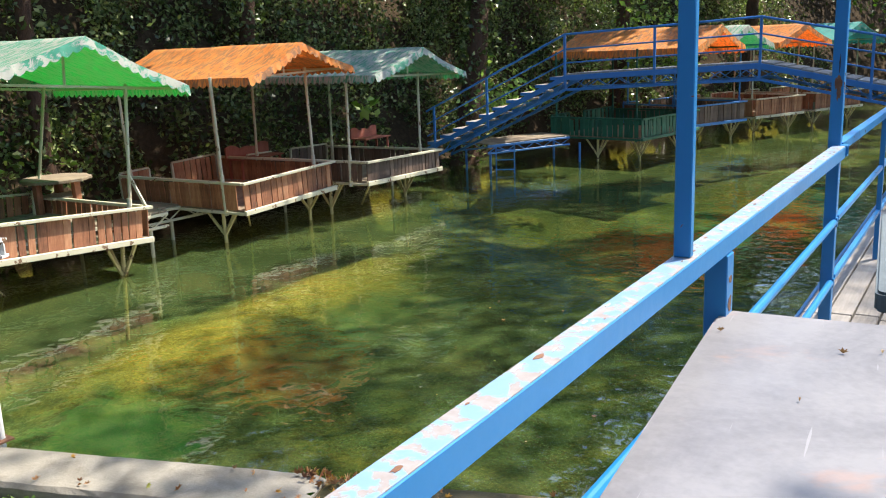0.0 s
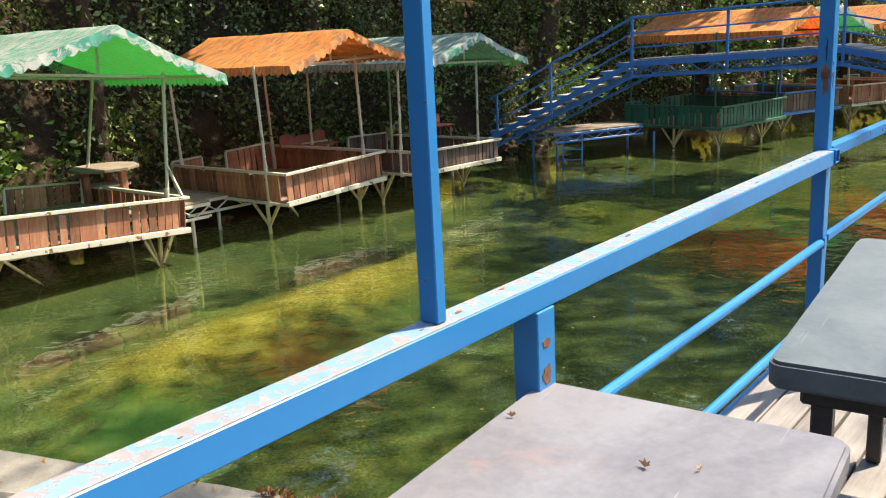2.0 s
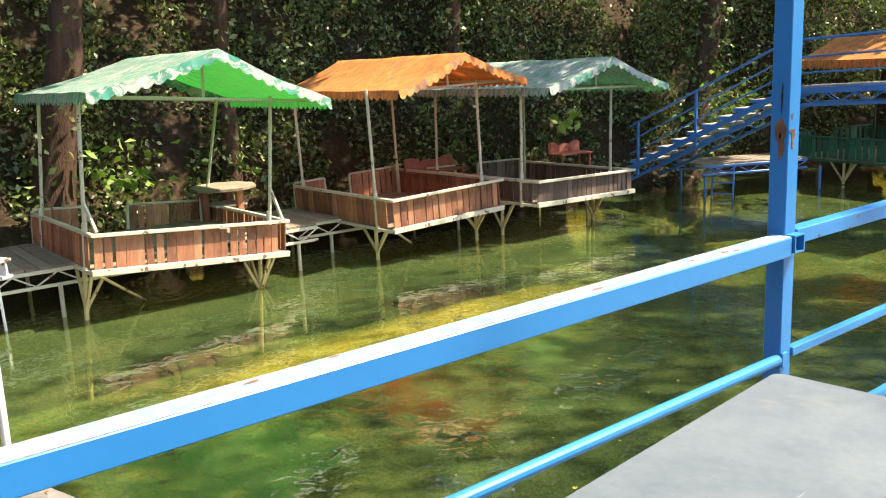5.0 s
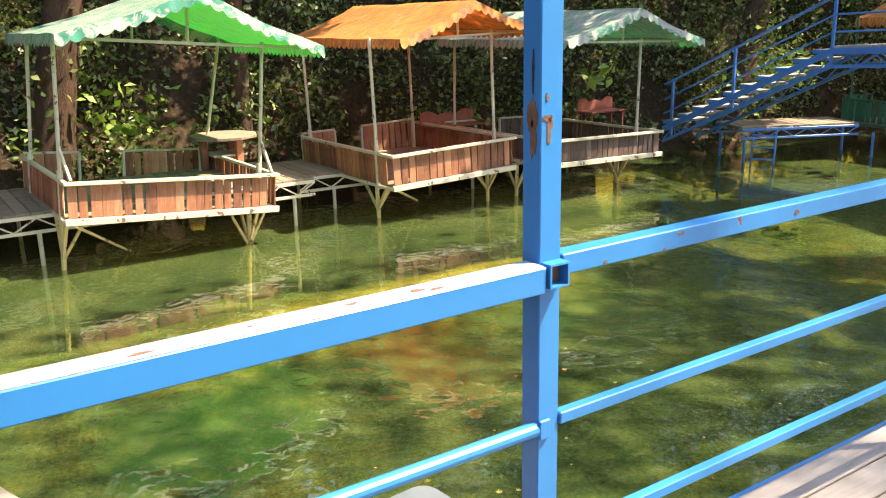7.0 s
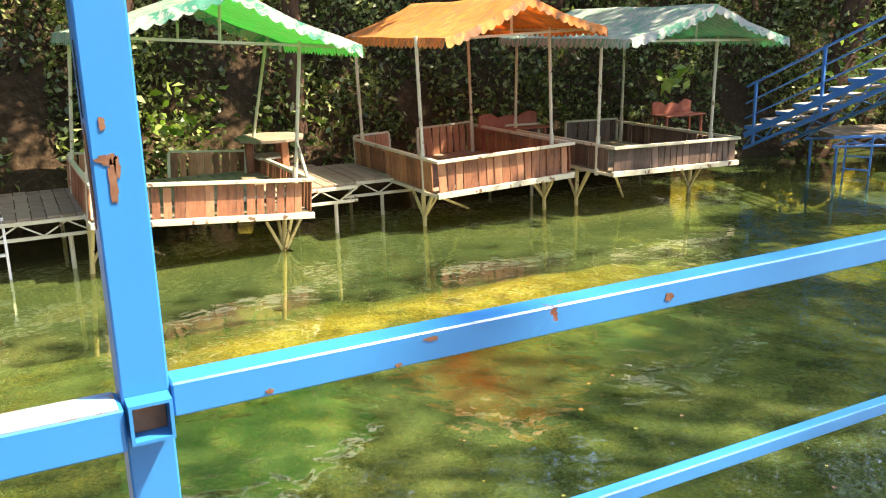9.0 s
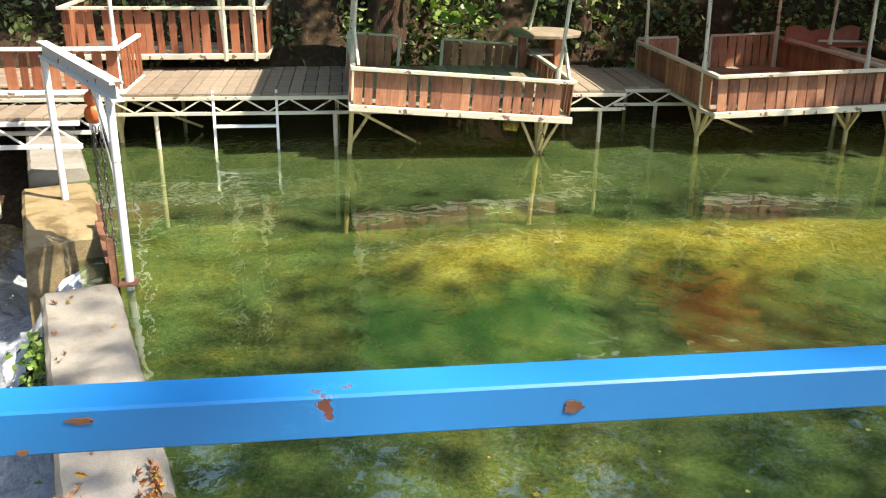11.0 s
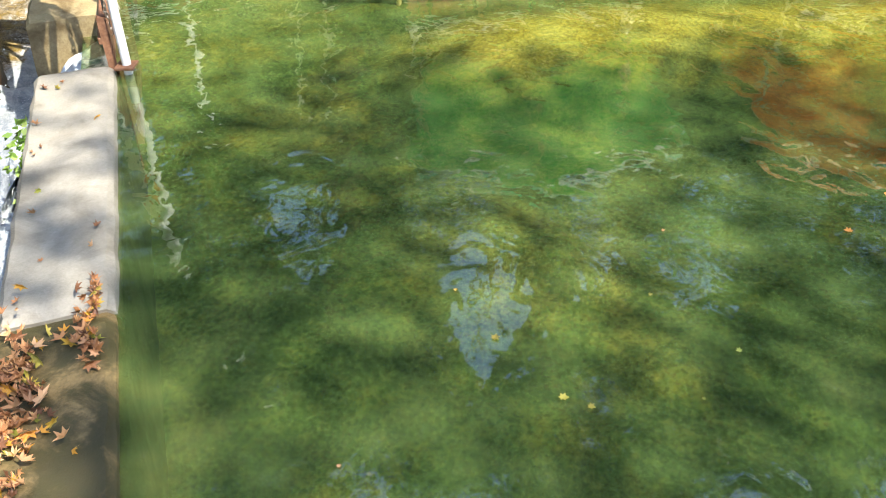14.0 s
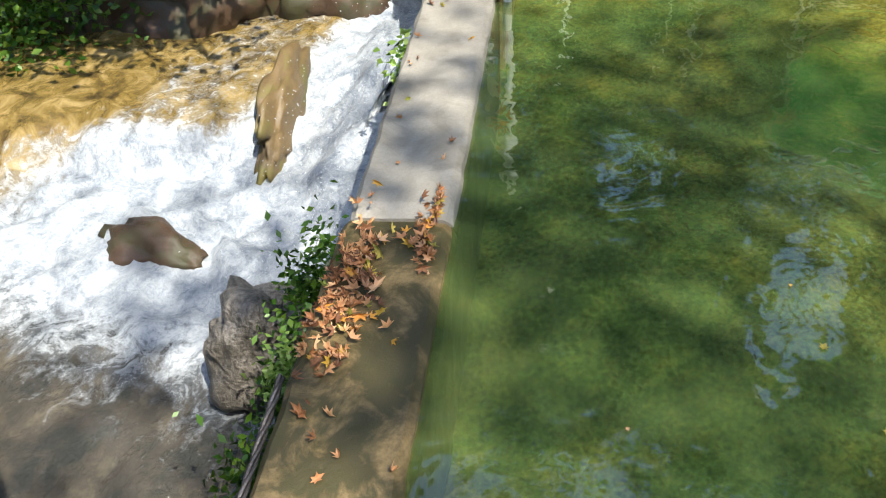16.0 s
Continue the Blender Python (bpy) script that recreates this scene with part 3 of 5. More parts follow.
for at, sz, sd in (((-6.75, -0.3, -2.55), (0.3, 0.7, 0.5), 13.5), ((-6.5, -1.3, -2.5), (0.3, 0.5, 0.45), 17.5), ((-6.9, -1.5, -2.35), (0.6, 0.9, 0.7), 1.5), ((-7.3, -0.1, -2.3), (0.6, 0.8, 0.75), 4.5), ((-7.9, 1.1, -2.4), (0.6, 0.6, 0.6), 7.5), ((-6.2, -3.0, -2.3), (0.7, 0.8, 0.7), 9.5), ((-8.2, -1.2, -1.8), (0.8, 1.0, 0.9), 3.5), ((-9.4, -2.0, -1.7), (1.1, 1.3, 1.0), 11.5)):
    rock("rock", at, sz, sd, M_BOULDER, "mossy brown boulder on the stream bank")


def stream_height(x, y):
    """White water: rough under the sluice, smoother downstream."""
    d = weir_y(x) - 0.55 - y
    near = math.exp(-((x + 6.6) / 1.5) ** 2 - (d / 0.9) ** 2)
    lip = 0.34 / (1 + math.exp(max(-40, min(40, (x + 4.72 + 0.38 * y + 0.12 * noise.noise(Vector((y * 2.5, 0, 0)))) * 16)))) / (1 + math.exp((y - 1.65) * 7))
    rough = (0.035 + 0.11 / (1 + math.exp((x + 3.6) * 3))) * (1 - 2.2 * lip)
    v = Vector((x, y, 0))
    n = noise.noise(v * 2.2) + 0.6 * noise.noise(v * 5.0) + 0.35 * noise.noise(v * 11)
    return STREAM + near * 0.75 + lip + rough * n


sx, sy = np.arange(-11.5, 0.8, 0.07), np.arange(-5.0, 5.6, 0.07)
stream = mesh_from("stream", [(x, y, stream_height(x, y)) for y in sy for x in sx],
                   [(j * len(sx) + i, j * len(sx) + i + 1, (j + 1) * len(sx) + i + 1, (j + 1) * len(sx) + i) for j in range(len(sy) - 1) for i in range(len(sx) - 1)
                    if sy[j] < weir_y(sx[i]) - 0.35], M_FOAM, True)
tagged(stream, "rushing white water of the stream below the weir", "stream", kind="structure")

# water pouring through the sluice and down the wall
bm = bmesh.new()
rows = []
for i in range(26):
    t = i / 25
    row = []
    for j in range(15):
        u = j / 14
        p = WEIR0 + wd * (-0.70 + 0.66 * u + t * t * 0.9) - wp * (0.05 + 1.15 * t)
        z = WATER - 0.02 - 1.15 * t ** 1.7
        k = 0.05 + 0.10 * t
        row.append(bm.verts.new(p + Vector((0, 0, z)) + Vector((noise.noise(Vector((u * 6, t * 7, 1))), noise.noise(Vector((u * 6, t * 7, 5))), noise.noise(Vector((u * 8, t * 5, 9))))) * k))
    rows.append(row)
for r, s in zip(rows, rows[1:]):
    for k in range(14):
        bm.faces.new((r[k], r[k + 1], s[k + 1], s[k]))
tagged(part("cascade", bm, M_WHITEWATER, None, smooth=True), "white cascade pouring through the sluice", "cascade", kind="stuff")

rs = np.random.default_rng(11)
bm = bmesh.new()
for _ in range(2600):
    s = min(rs.normal(0.5, 1.1), 2.3 - abs(rs.normal(0, 0.3)))
    p = WEIR0 + wd * s - wp * (0.65 + abs(rs.normal(0, 0.5)))
    z = STREAM + 0.15 + abs(rs.normal(0, 0.33)) * max(0.25, 1.4 - abs(s) * 0.6)
    r = rs.uniform(0.002, 0.0065)
    bmesh.ops.create_icosphere(bm, subdivisions=1, radius=r, matrix=Matrix.Translation(p + Vector((0, 0, z))))
tagged(part("spray", bm, M_WHITEWATER), "flying drops of spray over the white water", "spray", kind="stuff")


# ---- the deck, its blue railing and the tables ----
RX = -0.75
deck = tagged(empty("deck", (-0.27, 0, -0.09), "weathered grey plank deck over the water", "deck"), kind="structure")
for i in range(32):
    x0 = -0.686 + i * 0.128
    for a, b in ((-4, -0.6), (-0.59, 2.3), (2.31, 5.05), (5.06, 8.2), (8.21, 11.5)):
        part("plank", box((x0, a + 0.02 * (i % 3), -0.04), (x0 + 0.118, b + 0.02 * (i % 3) - 0.006, 0.003 * ((i * 7) % 3)), 0.004), M_DECKWOOD, deck)
for y in (-3.5, -0.4, 2.2, 5.2, 8.3, 11):
    part("joist", box((-0.68, y, -0.18), (3.4, y + 0.08, -0.042)), M_BLUE, deck)
for y in (-3.2, 0.2, 3.2, 8.0, 11.2):
    part("leg", box((0.3, y, -3.2), (0.4, y + 0.1, -0.18)), M_BLUE, deck)
part("edge_beam", box((-0.713, -4, -0.14), (-0.690, 11.5, -0.01), 0.004), M_BLUE, deck)

railing = empty("railing", (RX, 0, 0), "bright blue painted steel railing with peeling paint", "railing")
P1, P2 = 2.197, 4.572


def rail_bar(name, y0, y1, x0, x1, z0, z1, m=None, label="", b=0.0025):
    return part(name, box((x0 - RX, y0, z0), (x1 - RX, y1, z1), b), m or M_BLUE, railing, label)


rail_bar("top_rail", -2.5, P2 - 0.029, -0.781, -0.722, 0.820, 0.874)
rail_bar("worn_top", -2.5, P2 - 0.034, -0.779, -0.724, 0.872, 0.877, M_BLUETOP, "pale flaking top face", 0.0015)
rail_bar("top_rail", P2 + 0.029, 11.5, -0.786, -0.741, 0.842, 0.886)
rail_bar("post", P1 - 0.012, P1 + 0.014, -0.774, -0.733, 0.878, 2.9)
rail_bar("post", P2 - 0.028, P2 + 0.028, -0.800, -0.7465, -0.35, 2.9)
rail_bar("lower_post", 2.475, 2.540, -0.779, -0.718, -0.35, 0.819)
rail_bar("lower_post", -1.1, -1.035, -0.779, -0.718, -0.35, 0.819)
rail_bar("lower_post", 7.63, 7.68, -0.785, -0.742, -0.35, 0.841)
for y in (6.4, 9.15, 11.4):
    rail_bar("thin_post", y, y + 0.03, -0.765, -0.735, -0.35, 0.841)
for z in (0.515, 0.22):
    part("pipe_rail", pipe((-0.004, -2.5, z), (-0.004, P2 - 0.029, z), 0.016, n=12), M_BLUE, railing, "round blue pipe rail")
for z in (0.527, 0.237):
    rail_bar("square_rail", P2 + 0.029, 11.5, -0.766, -0.740, z - 0.0135, z + 0.0135)
for z in (0.515, 0.22):
    rail_bar("pipe_clip", P2 - 0.029, P2 + 0.0, -0.746, -0.738, z - 0.022, z + 0.022)
# open stub of square tube beside the tall post
bm = bmesh.new()
w, t = 0.025, 0.004
for lo, hi in (((-w, -w), (w, -w + t)), ((-w, w - t), (w, w)), ((-w, -w + t), (-w + t, w - t)), ((w - t, -w + t), (w, w - t))):
    box((-0.7455 - RX, P2 + lo[0], 0.853 + lo[1]), (-0.716 - RX, P2 + hi[0], 0.853 + hi[1]), 0, bm)
part("tube_stub", bm, M_BLUE, railing, "open end of a sawn-off square tube")
part("stub_back", box((-0.746 - RX, P2 - 0.02, 0.833), (-0.7425 - RX, P2 + 0.02, 0.873)), M_RUST, railing, "rusty inside of the tube")


def peel(along, z, w, h, seed, face, side=False, m=None):
    """An irregular flake where the paint has come off down to rust; side: on the face across the rail."""
    bm = bmesh.new()
    ring = []
    for k in range(30):
        a = 2 * math.pi * k / 30
        q = 1 + 0.55 * noise.noise(Vector((math.cos(a) * 1.6, math.sin(a) * 1.6, seed))) + 0.3 * noise.noise(Vector((math.cos(a) * 4, math.sin(a) * 4, seed)))
        u, v = along + math.cos(a) * w * q, z + math.sin(a) * h * q
        ring.append(bm.verts.new((u - RX, face, v) if side else (face - RX, u, v)))
    top = bmesh.ops.extrude_face_region(bm, geom=[bm.faces.new(ring)])["geom"]
    bmesh.ops.translate(bm, vec=(0, -0.0012, 0) if side else (0.0012, 0, 0), verts=[g for g in top if isinstance(g, bmesh.types.BMVert)])
    bmesh.ops.recalc_face_normals(bm, faces=bm.faces)
    part("bare_patch", bm, m or M_RUST, railing, "bare rusty patch")


for y, z, w, h, sd in ((4.560, 1.160, 0.012, 0.006, 1.2), (4.564, 1.135, 0.005, 0.026, 3.4), (4.560, 1.200, 0.004, 0.008, 7.7), (4.570, 1.15, 0.004, 0.012, 4.7)):
    peel(y, z, w, h, sd, -0.7463)
for y, z, w, h, sd in ((5.38, 0.862, 0.010, 0.006, 5.1), (4.72, 0.850, 0.005, 0.003, 2.8), (4.90, 0.847, 0.005, 0.003, 6.8), (6.1, 0.866, 0.006, 0.003, 4.4), (4.95, 0.875, 0.012, 0.003, 1.4)):
    peel(y, z, w, h, sd, -0.7408)
for z, h, sd in ((0.68, 0.02, 1.1), (0.605, 0.032, 2.1), (0.75, 0.009, 3.1)):
    peel(2.505, z, 0.015, h, sd, -0.7178)
for x, z, w, h, sd in ((-0.772, 1.165, 0.015, 0.032, 3.9), (-0.768, 1.115, 0.008, 0.035, 8.9)):
    peel(x, z, w, h, sd, P2 - 0.0282, True)
peel(-0.768, 1.25, 0.0035, 0.035, 6.3, P2 - 0.0282, True, M_BLACK)
# flakes lifted off the worn top face
rf = random.Random(9)
for k in range(46):
    bm = bmesh.new()
    y, x, w = rf.uniform(0.3, 4.4), rf.uniform(-0.772, -0.731), rf.uniform(0.003, 0.011)
    ring = []
    for q in range(9):
        a = 2 * math.pi * q / 9
        k2 = rf.uniform(0.55, 1.2)
        ring.append(bm.verts.new((x - RX + math.cos(a) * w * 0.6 * k2, y + math.sin(a) * w * 1.7 * k2, 0.8772)))
    top = bmesh.ops.extrude_face_region(bm, geom=[bm.faces.new(ring)])["geom"]
    bmesh.ops.translate(bm, vec=(0, 0, 0.0007), verts=[g for g in top if isinstance(g, bmesh.types.BMVert)])
    bmesh.ops.recalc_face_normals(bm, faces=bm.faces)
    part("paint_flake", bm, M_RUST if rf.random() < 0.35 else M_FLAKE, railing, "bare scraped spot")


def rounded_top(w, l, t, r, z):
    """A tabletop with rounded corners and softened edges."""
    bm = bmesh.new()
    ring = []
    for cx, cy, a0 in ((w - r, l - r, 0), (r, l - r, 90), (r, r, 180), (w - r, r, 270)):
        for k in range(7):
            a = radians(a0 + 15 * k)
            ring.append(bm.verts.new((cx + r * math.cos(a), cy + r * math.sin(a), z - t)))
    f = bm.faces.new(ring)
    up = bmesh.ops.extrude_face_region(bm, geom=[f])["geom"]
    bmesh.ops.translate(bm, vec=(0, 0, t), verts=[g for g in up if isinstance(g, bmesh.types.BMVert)])
    bmesh.ops.recalc_face_normals(bm, faces=bm.faces)
    rim = [e for e in bm.edges if len(e.link_faces) == 2 and e.calc_face_angle() > 1.2]
    bmesh.ops.bevel(bm, geom=rim, offset=0.008, segments=2, affect="EDGES")
    return bm


def table(corner, turn, w, l, material, label, thick=0.048):
    """A table whose far corner on the water side is given; it reaches w away from the rail and l back."""
    m = Matrix.Translation((corner[0], corner[1], -0.09)) @ Matrix.Rotation(radians(turn), 4, "Z")
    tb = empty("table", label=label, category="table", group="deck tables", m=m @ Matrix.Translation((0, -l, 0)))
    part("tabletop", rounded_top(w, l, thick, 0.034, 0.742), material, tb)
    part("apron", box((0.06, 0.06, 0.63), (w - 0.06, l - 0.06, 0.741 - thick), 0.006), M_BLACK, tb, "black frame under the top")
    for px in (0.08, w - 0.13):
        for py in (0.08, l - 0.13):
            part("leg", box((px, py, 0.008), (px + 0.045, py + 0.045, 0.63), 0.004), M_BLACK, tb, "black leg")
    return tb


table((-0.751, 2.54), 5.0, 0.6, 1.45, M_TABLE, "worn pale grey tabletop table with scratches beside the railing")
table((-0.52, 4.12), 5.5, 0.64, 1.25, M_TABLEDK, "dark grey table with a thick rounded top beside the railing", 0.062)


def litter_leaf(x, y, z, size, turn, material, name="fallen_leaf", label="curled brown fallen leaf"):
    bm = bmesh.new()
    outline = [(0, -0.5), (0.12, -0.28), (0.42, -0.30), (0.26, -0.05), (0.5, 0.16), (0.22, 0.18), (0, 0.52), (-0.22, 0.18), (-0.5, 0.16), (-0.26, -0.05), (-0.42, -0.30), (-0.12, -0.28)]
    mid = bm.verts.new((0, 0, 0.0))
    vs = [bm.verts.new((a * size, b * size, size * 0.55 * (a * a + 0.4 * b * b) + 0.002)) for a, b in outline]
    for i in range(12):
        bm.faces.new((mid, vs[i], vs[(i + 1) % 12]))
    ob = part(name, bm, material)
    ob.matrix_world = Matrix.Translation((x, y, z)) @ Matrix.Rotation(turn, 4, "Z")
    if label:
        tagged(ob, label, "leaf", "fallen leaves")
    return ob


for x, y, s, a in ((-0.276, 2.173, 0.045, 0.0), (-0.215, 2.15, 0.06, 0.7), (-0.404, 2.304, 0.022, 1.4), (-0.698, 2.347, 0.018, 2.1), (-0.325, 2.341, 0.014, 2.8), (-0.439, 1.971, 0.012, 3.5), (-0.271, 1.949, 0.012, 4.2), (-0.198, 1.874, 0.035, 4.9)):
    litter_leaf(x, y, 0.6535, s, a, M_LEAFPALE, label="curled pale dry leaf on the table").scale = (0.5, 1.2, 2.6)


# ---- the huts over the water ----
def tarp_roof(c, span, eave, rise, y0, y1, val, seed):
    """A sagging two-pitch tarpaulin with a scalloped valance all round."""
    bm = bmesh.new()
    nx, ny = 24, 28

    def height(u, v):
        s = abs(u)
        return eave + rise * (1 - s) - 0.035 * math.sin(math.pi * s) * (1 + 0.6 * math.sin(v * 9.4)) + 0.022 * noise.noise(Vector((u * 3 + seed, v * 4, seed)))

    grid = [[bm.verts.new((c + u * span / 2, y0 + (y1 - y0) * v, height(u, v))) for u in [-1 + 2 * i / nx for i in range(nx + 1)]] for v in [j / ny for j in range(ny + 1)]]
    for a, b in zip(grid, grid[1:]):
        for i in range(nx):
            bm.faces.new((a[i], a[i + 1], b[i + 1], b[i]))
    for edge, out, pitch in ((grid[0], Vector((0, -1, 0)), 0), (grid[-1], Vector((0, 1, 0)), 0), ([r[0] for r in grid], Vector((-1, 0, 0)), 1), ([r[-1] for r in grid], Vector((1, 0, 0)), 1)):
        pts = []
        for p, q in zip(edge, edge[1:]):
            pts += [p.co.lerp(q.co, k / 6) for k in range(6)]
        pts.append(edge[-1].co.copy())
        top = [bm.verts.new(p) for p in pts]
        low = [bm.verts.new(p + out * (0.03 + 0.02 * noise.noise(Vector((i * 0.13, seed, 2)))) - Vector((0, 0, val * (0.72 + 0.28 * abs(math.sin(i * math.pi / 7)))))) for i, p in enumerate(pts)]
        for i in range(len(pts) - 1):
            bm.faces.new((top[i], top[i + 1], low[i + 1], low[i]))
    return bm


def picket(w, h, seed):
    """One rough board with a slightly uneven top."""
    bm = box((0, 0, 0), (w, 0.016, h))
    for v in bm.verts:
        v.co.x += 0.012 * noise.noise(Vector((v.co.x * 9, v.co.z * 3, seed)))
        if v.co.z > h / 2:
            v.co.z += 0.03 * noise.noise(Vector((v.co.x * 20, seed, 1)))
    me = bpy.data.meshes.new("board")
    bm.to_mesh(me)
    bm.free()
    return me


def boards_along(h, a, b, z0, hgt, material, gap, seed, width=0.105):
    """A run of boards from a to b (local), standing on z0."""
    rr = random.Random(seed)
    kinds = []
    for k in range(4):
        me = picket(width * (0.85 + 0.1 * k), hgt * (0.96 + 0.02 * k), seed + k * 3.3)
        me.materials.append(material)
        kinds.append(me)
    a, b = Vector((*a, z0)), Vector((*b, z0))
    ang, s, length = math.atan2(b.y - a.y, b.x - a.x), 0.02, (b - a).length
    while s < length - width:
        ob = new("board", rr.choice(kinds))
        ob.parent = h
        ob.matrix_basis = Matrix.Translation(a + (b - a) * (s / length)) @ Matrix.Rotation(ang, 4, "Z") @ Matrix.Rotation(rr.gauss(0, 0.02), 4, "Y")
        s += width * rr.uniform(0.98, 1.08) + gap * rr.uniform(0.2, 1.8)


def hut(x0, y0, z0, W, D, tilt, tarp, boards, label, roof, rail=0.43, posts=(), legs=(), paint=None, gap=0.012, back=True, turn=0.0, seed=1):
    """A tarpaulin-roofed hut on legs. Local x runs along the bank, y back to the bank, z up from its floor."""
    paint = paint or M_CREAM
    m = Matrix.Translation((x0, y0, z0)) @ Matrix.Rotation(radians(90 + turn), 4, "Z") @ Matrix.Rotation(radians(tilt), 4, "Y")
    h = empty("hut", label=label, category="hut", group="huts over the water", m=m)
    n = int(D / 0.13)
    for k in range(n):
        part("floorboard", box((0.01, 0.05 + k * (D - 0.05) / n, -0.03), (W - 0.01, 0.05 + (k + 0.95) * (D - 0.05) / n, 0.0)), M_WALKWOOD, h)
    part("edge_beam", box((-0.03, -0.025, -0.075), (W + 0.03, 0.03, 0.0), 0.006), paint, h)
    for xx in (-0.025, W - 0.025):
        part("edge_beam", box((xx, 0.032, -0.075), (xx + 0.05, D, -0.032), 0.006), paint, h)
    runs = [((-0.03, 0.0), (W + 0.03, 0.0)), ((0.0, 0.04), (0.0, D)), ((W, 0.04), (W, D))]
    for a, b in runs:
        part("handrail", beam((*a, rail - 0.02), (*b, rail - 0.02), 0.06, 0.042, 0.005), paint, h)
    boards_along(h, (0, 0.035), (W, 0.035), 0.002, rail - 0.05, boards, gap, seed)
    boards_along(h, (-0.02, D), (-0.02, 0.06), 0.002, rail - 0.05, boards, gap, seed + 1)
    boards_along(h, (W + 0.02, 0.06), (W + 0.02, D), 0.002, rail - 0.05, boards, gap, seed + 2)
    if back:
        boards_along(h, (0.0, D), (W * 0.28, D), 0.002, rail + 0.02, boards, gap, seed + 3)
        boards_along(h, (W * 0.52, D), (W, D), 0.002, rail + 0.02, boards, gap * 2, seed + 4)
        for a, b in ((0, W * 0.28), (W * 0.52, W)):
            part("handrail", beam((a, D + 0.02, rail + 0.03), (b, D + 0.02, rail + 0.03), 0.05, 0.03, 0.004), paint, h)
            for xx in (a, b):
                part("back_post", box((xx - 0.02, D + 0.0, -0.05), (xx + 0.02, D + 0.04, rail + 0.015), 0.003), paint, h)
    c, span, eave, rise, r0, r1, val = roof
    for px, py, dx in posts:
        part("post", pipe((px, py, -0.08), (px + dx, py, eave + 0.02), 0.024, n=10), paint, h)
        part("post_sleeve", pipe((px, py, -0.1), (px, py, rail + 0.1), 0.034, n=10), paint, h)
    for px, py in legs:
        top = -0.075
        part("leg", pipe((px, py, WATER - z0 - 1.1), (px, py, top), 0.03, n=10), M_YELLOWP, h)
        for dx, dy in ((-0.28, 0.0), (0.28, 0.0), (0, -0.28), (0, 0.34)):
            q = (min(max(px + dx, 0.02), W - 0.02), max(py + dy, 0.02), top)
            if abs(q[0] - px) + abs(q[1] - py) > 0.12:
                part("strut", beam((px, py, WATER - z0 + 0.12), q, 0.035, 0.035, 0.003), M_YELLOWP, h)
    if legs:
        px, py = legs[0]
        part("brace", beam((px + 0.05, 0.05, -0.08), (px + 0.9, 0.9, WATER - z0 + 0.05), 0.03, 0.03, 0.003), M_YELLOWP, h)
    if tarp:
        part("roof", tarp_roof(c, span, eave, rise, r0, r1, val, seed), tarp, h, smooth=True)
        for a, b in (((c - span / 2 + 0.05, 0.12), (c + span / 2 - 0.05, 0.12)), ((c - span / 2 + 0.05, r1 - 0.25), (c + span / 2 - 0.05, r1 - 0.25)), ((c - span / 2 + 0.1, r0 + 0.05), (c - span / 2 + 0.1, r1 - 0.05)), ((c + span / 2 - 0.1, r0 + 0.05), (c + span / 2 - 0.1, r1 - 0.05))):
            part("roof_bar", beam((*a, eave - 0.035), (*b, eave - 0.035), 0.035, 0.035, 0.003), paint, h)
        part("ridge_bar", beam((c, r0 + 0.05, eave + rise - 0.06), (c, r1 - 0.05, eave + rise - 0.06), 0.035, 0.035, 0.003), paint, h)
        for yy in (0.12, r1 - 0.25):
            part("king_bar", beam((c, yy, eave - 0.02), (c, yy, eave + rise - 0.08), 0.03, 0.03, 0.003), paint, h)
    return h


green_hut = hut(-9.88, 5.34, -0.785, 2.56, 2.65, 4.2, M_GREENTARP, M_PLANK, "green tarpaulin-roofed wooden hut leaning on stilts",
                (1.47, 3.15, 2.06, 0.56, -0.35, 2.75, 0.15), 0.43, ((0.0, 0.3, 0.0), (0.0, 2.2, 0.05), (2.42, 0.25, 0.05), (2.4, 2.42, 0.3)), ((0.02, 0.45), (2.3, 0.3)), gap=0.012, seed=3)
part("brace", beam((2.44, 0.25, 0.85), (2.5, 0.02, 0.44), 0.03, 0.03, 0.003), M_CREAM, green_hut)
part("brace", beam((0.0, 0.32, 0.8), (0.06, 0.04, 0.44), 0.03, 0.03, 0.003), M_CREAM, green_hut)
hut(-9.81, 9.66, -0.925, 2.17, 2.9, -1.9, M_ORANGETARP, M_PLANK, "orange tarpaulin-roofed wooden hut on stilts",
    (1.28, 2.5, 2.02, 0.45, -0.32, 3.15, 0.14), 0.44, ((0.0, 0.45, 0.0), (0.05, 2.7, 0.0), (2.05, 0.35, 0.0), (2.05, 2.7, 0.0)), ((0.02, 0.55), (2.0, 0.5)), gap=0.012, seed=13)
hut(-9.40, 12.25, -0.835, 2.38, 2.9, 1.2, M_FADEDTARP, M_PLANKDK, "faded green tarpaulin-roofed wooden hut on stilts",
    (1.5, 3.02, 1.84, 0.47, -0.25, 3.15, 0.14), 0.36, ((0.0, 0.4, 0.0), (0.05, 2.7, 0.0), (2.1, 0.3, 0.0), (2.3, 2.7, 0.0)), ((0.02, 0.9), (2.1, 0.7)), gap=0.008, seed=23)
hut(-10.75, -0.4, -0.75, 3.05, 1.2, 0.0, None, M_PLANKORG, "wooden platform with spaced orange-brown pickets on stilts",
    (1.5, 3.0, 2.0, 0.4, -0.3, 2.5, 0.1), 0.5, ((3.0, 0.1, 0.0), (0.8, 0.1, 0.0)), ((2.9, 0.3), (0.6, 0.3)), M_WHITE, gap=0.06, back=False, seed=33)
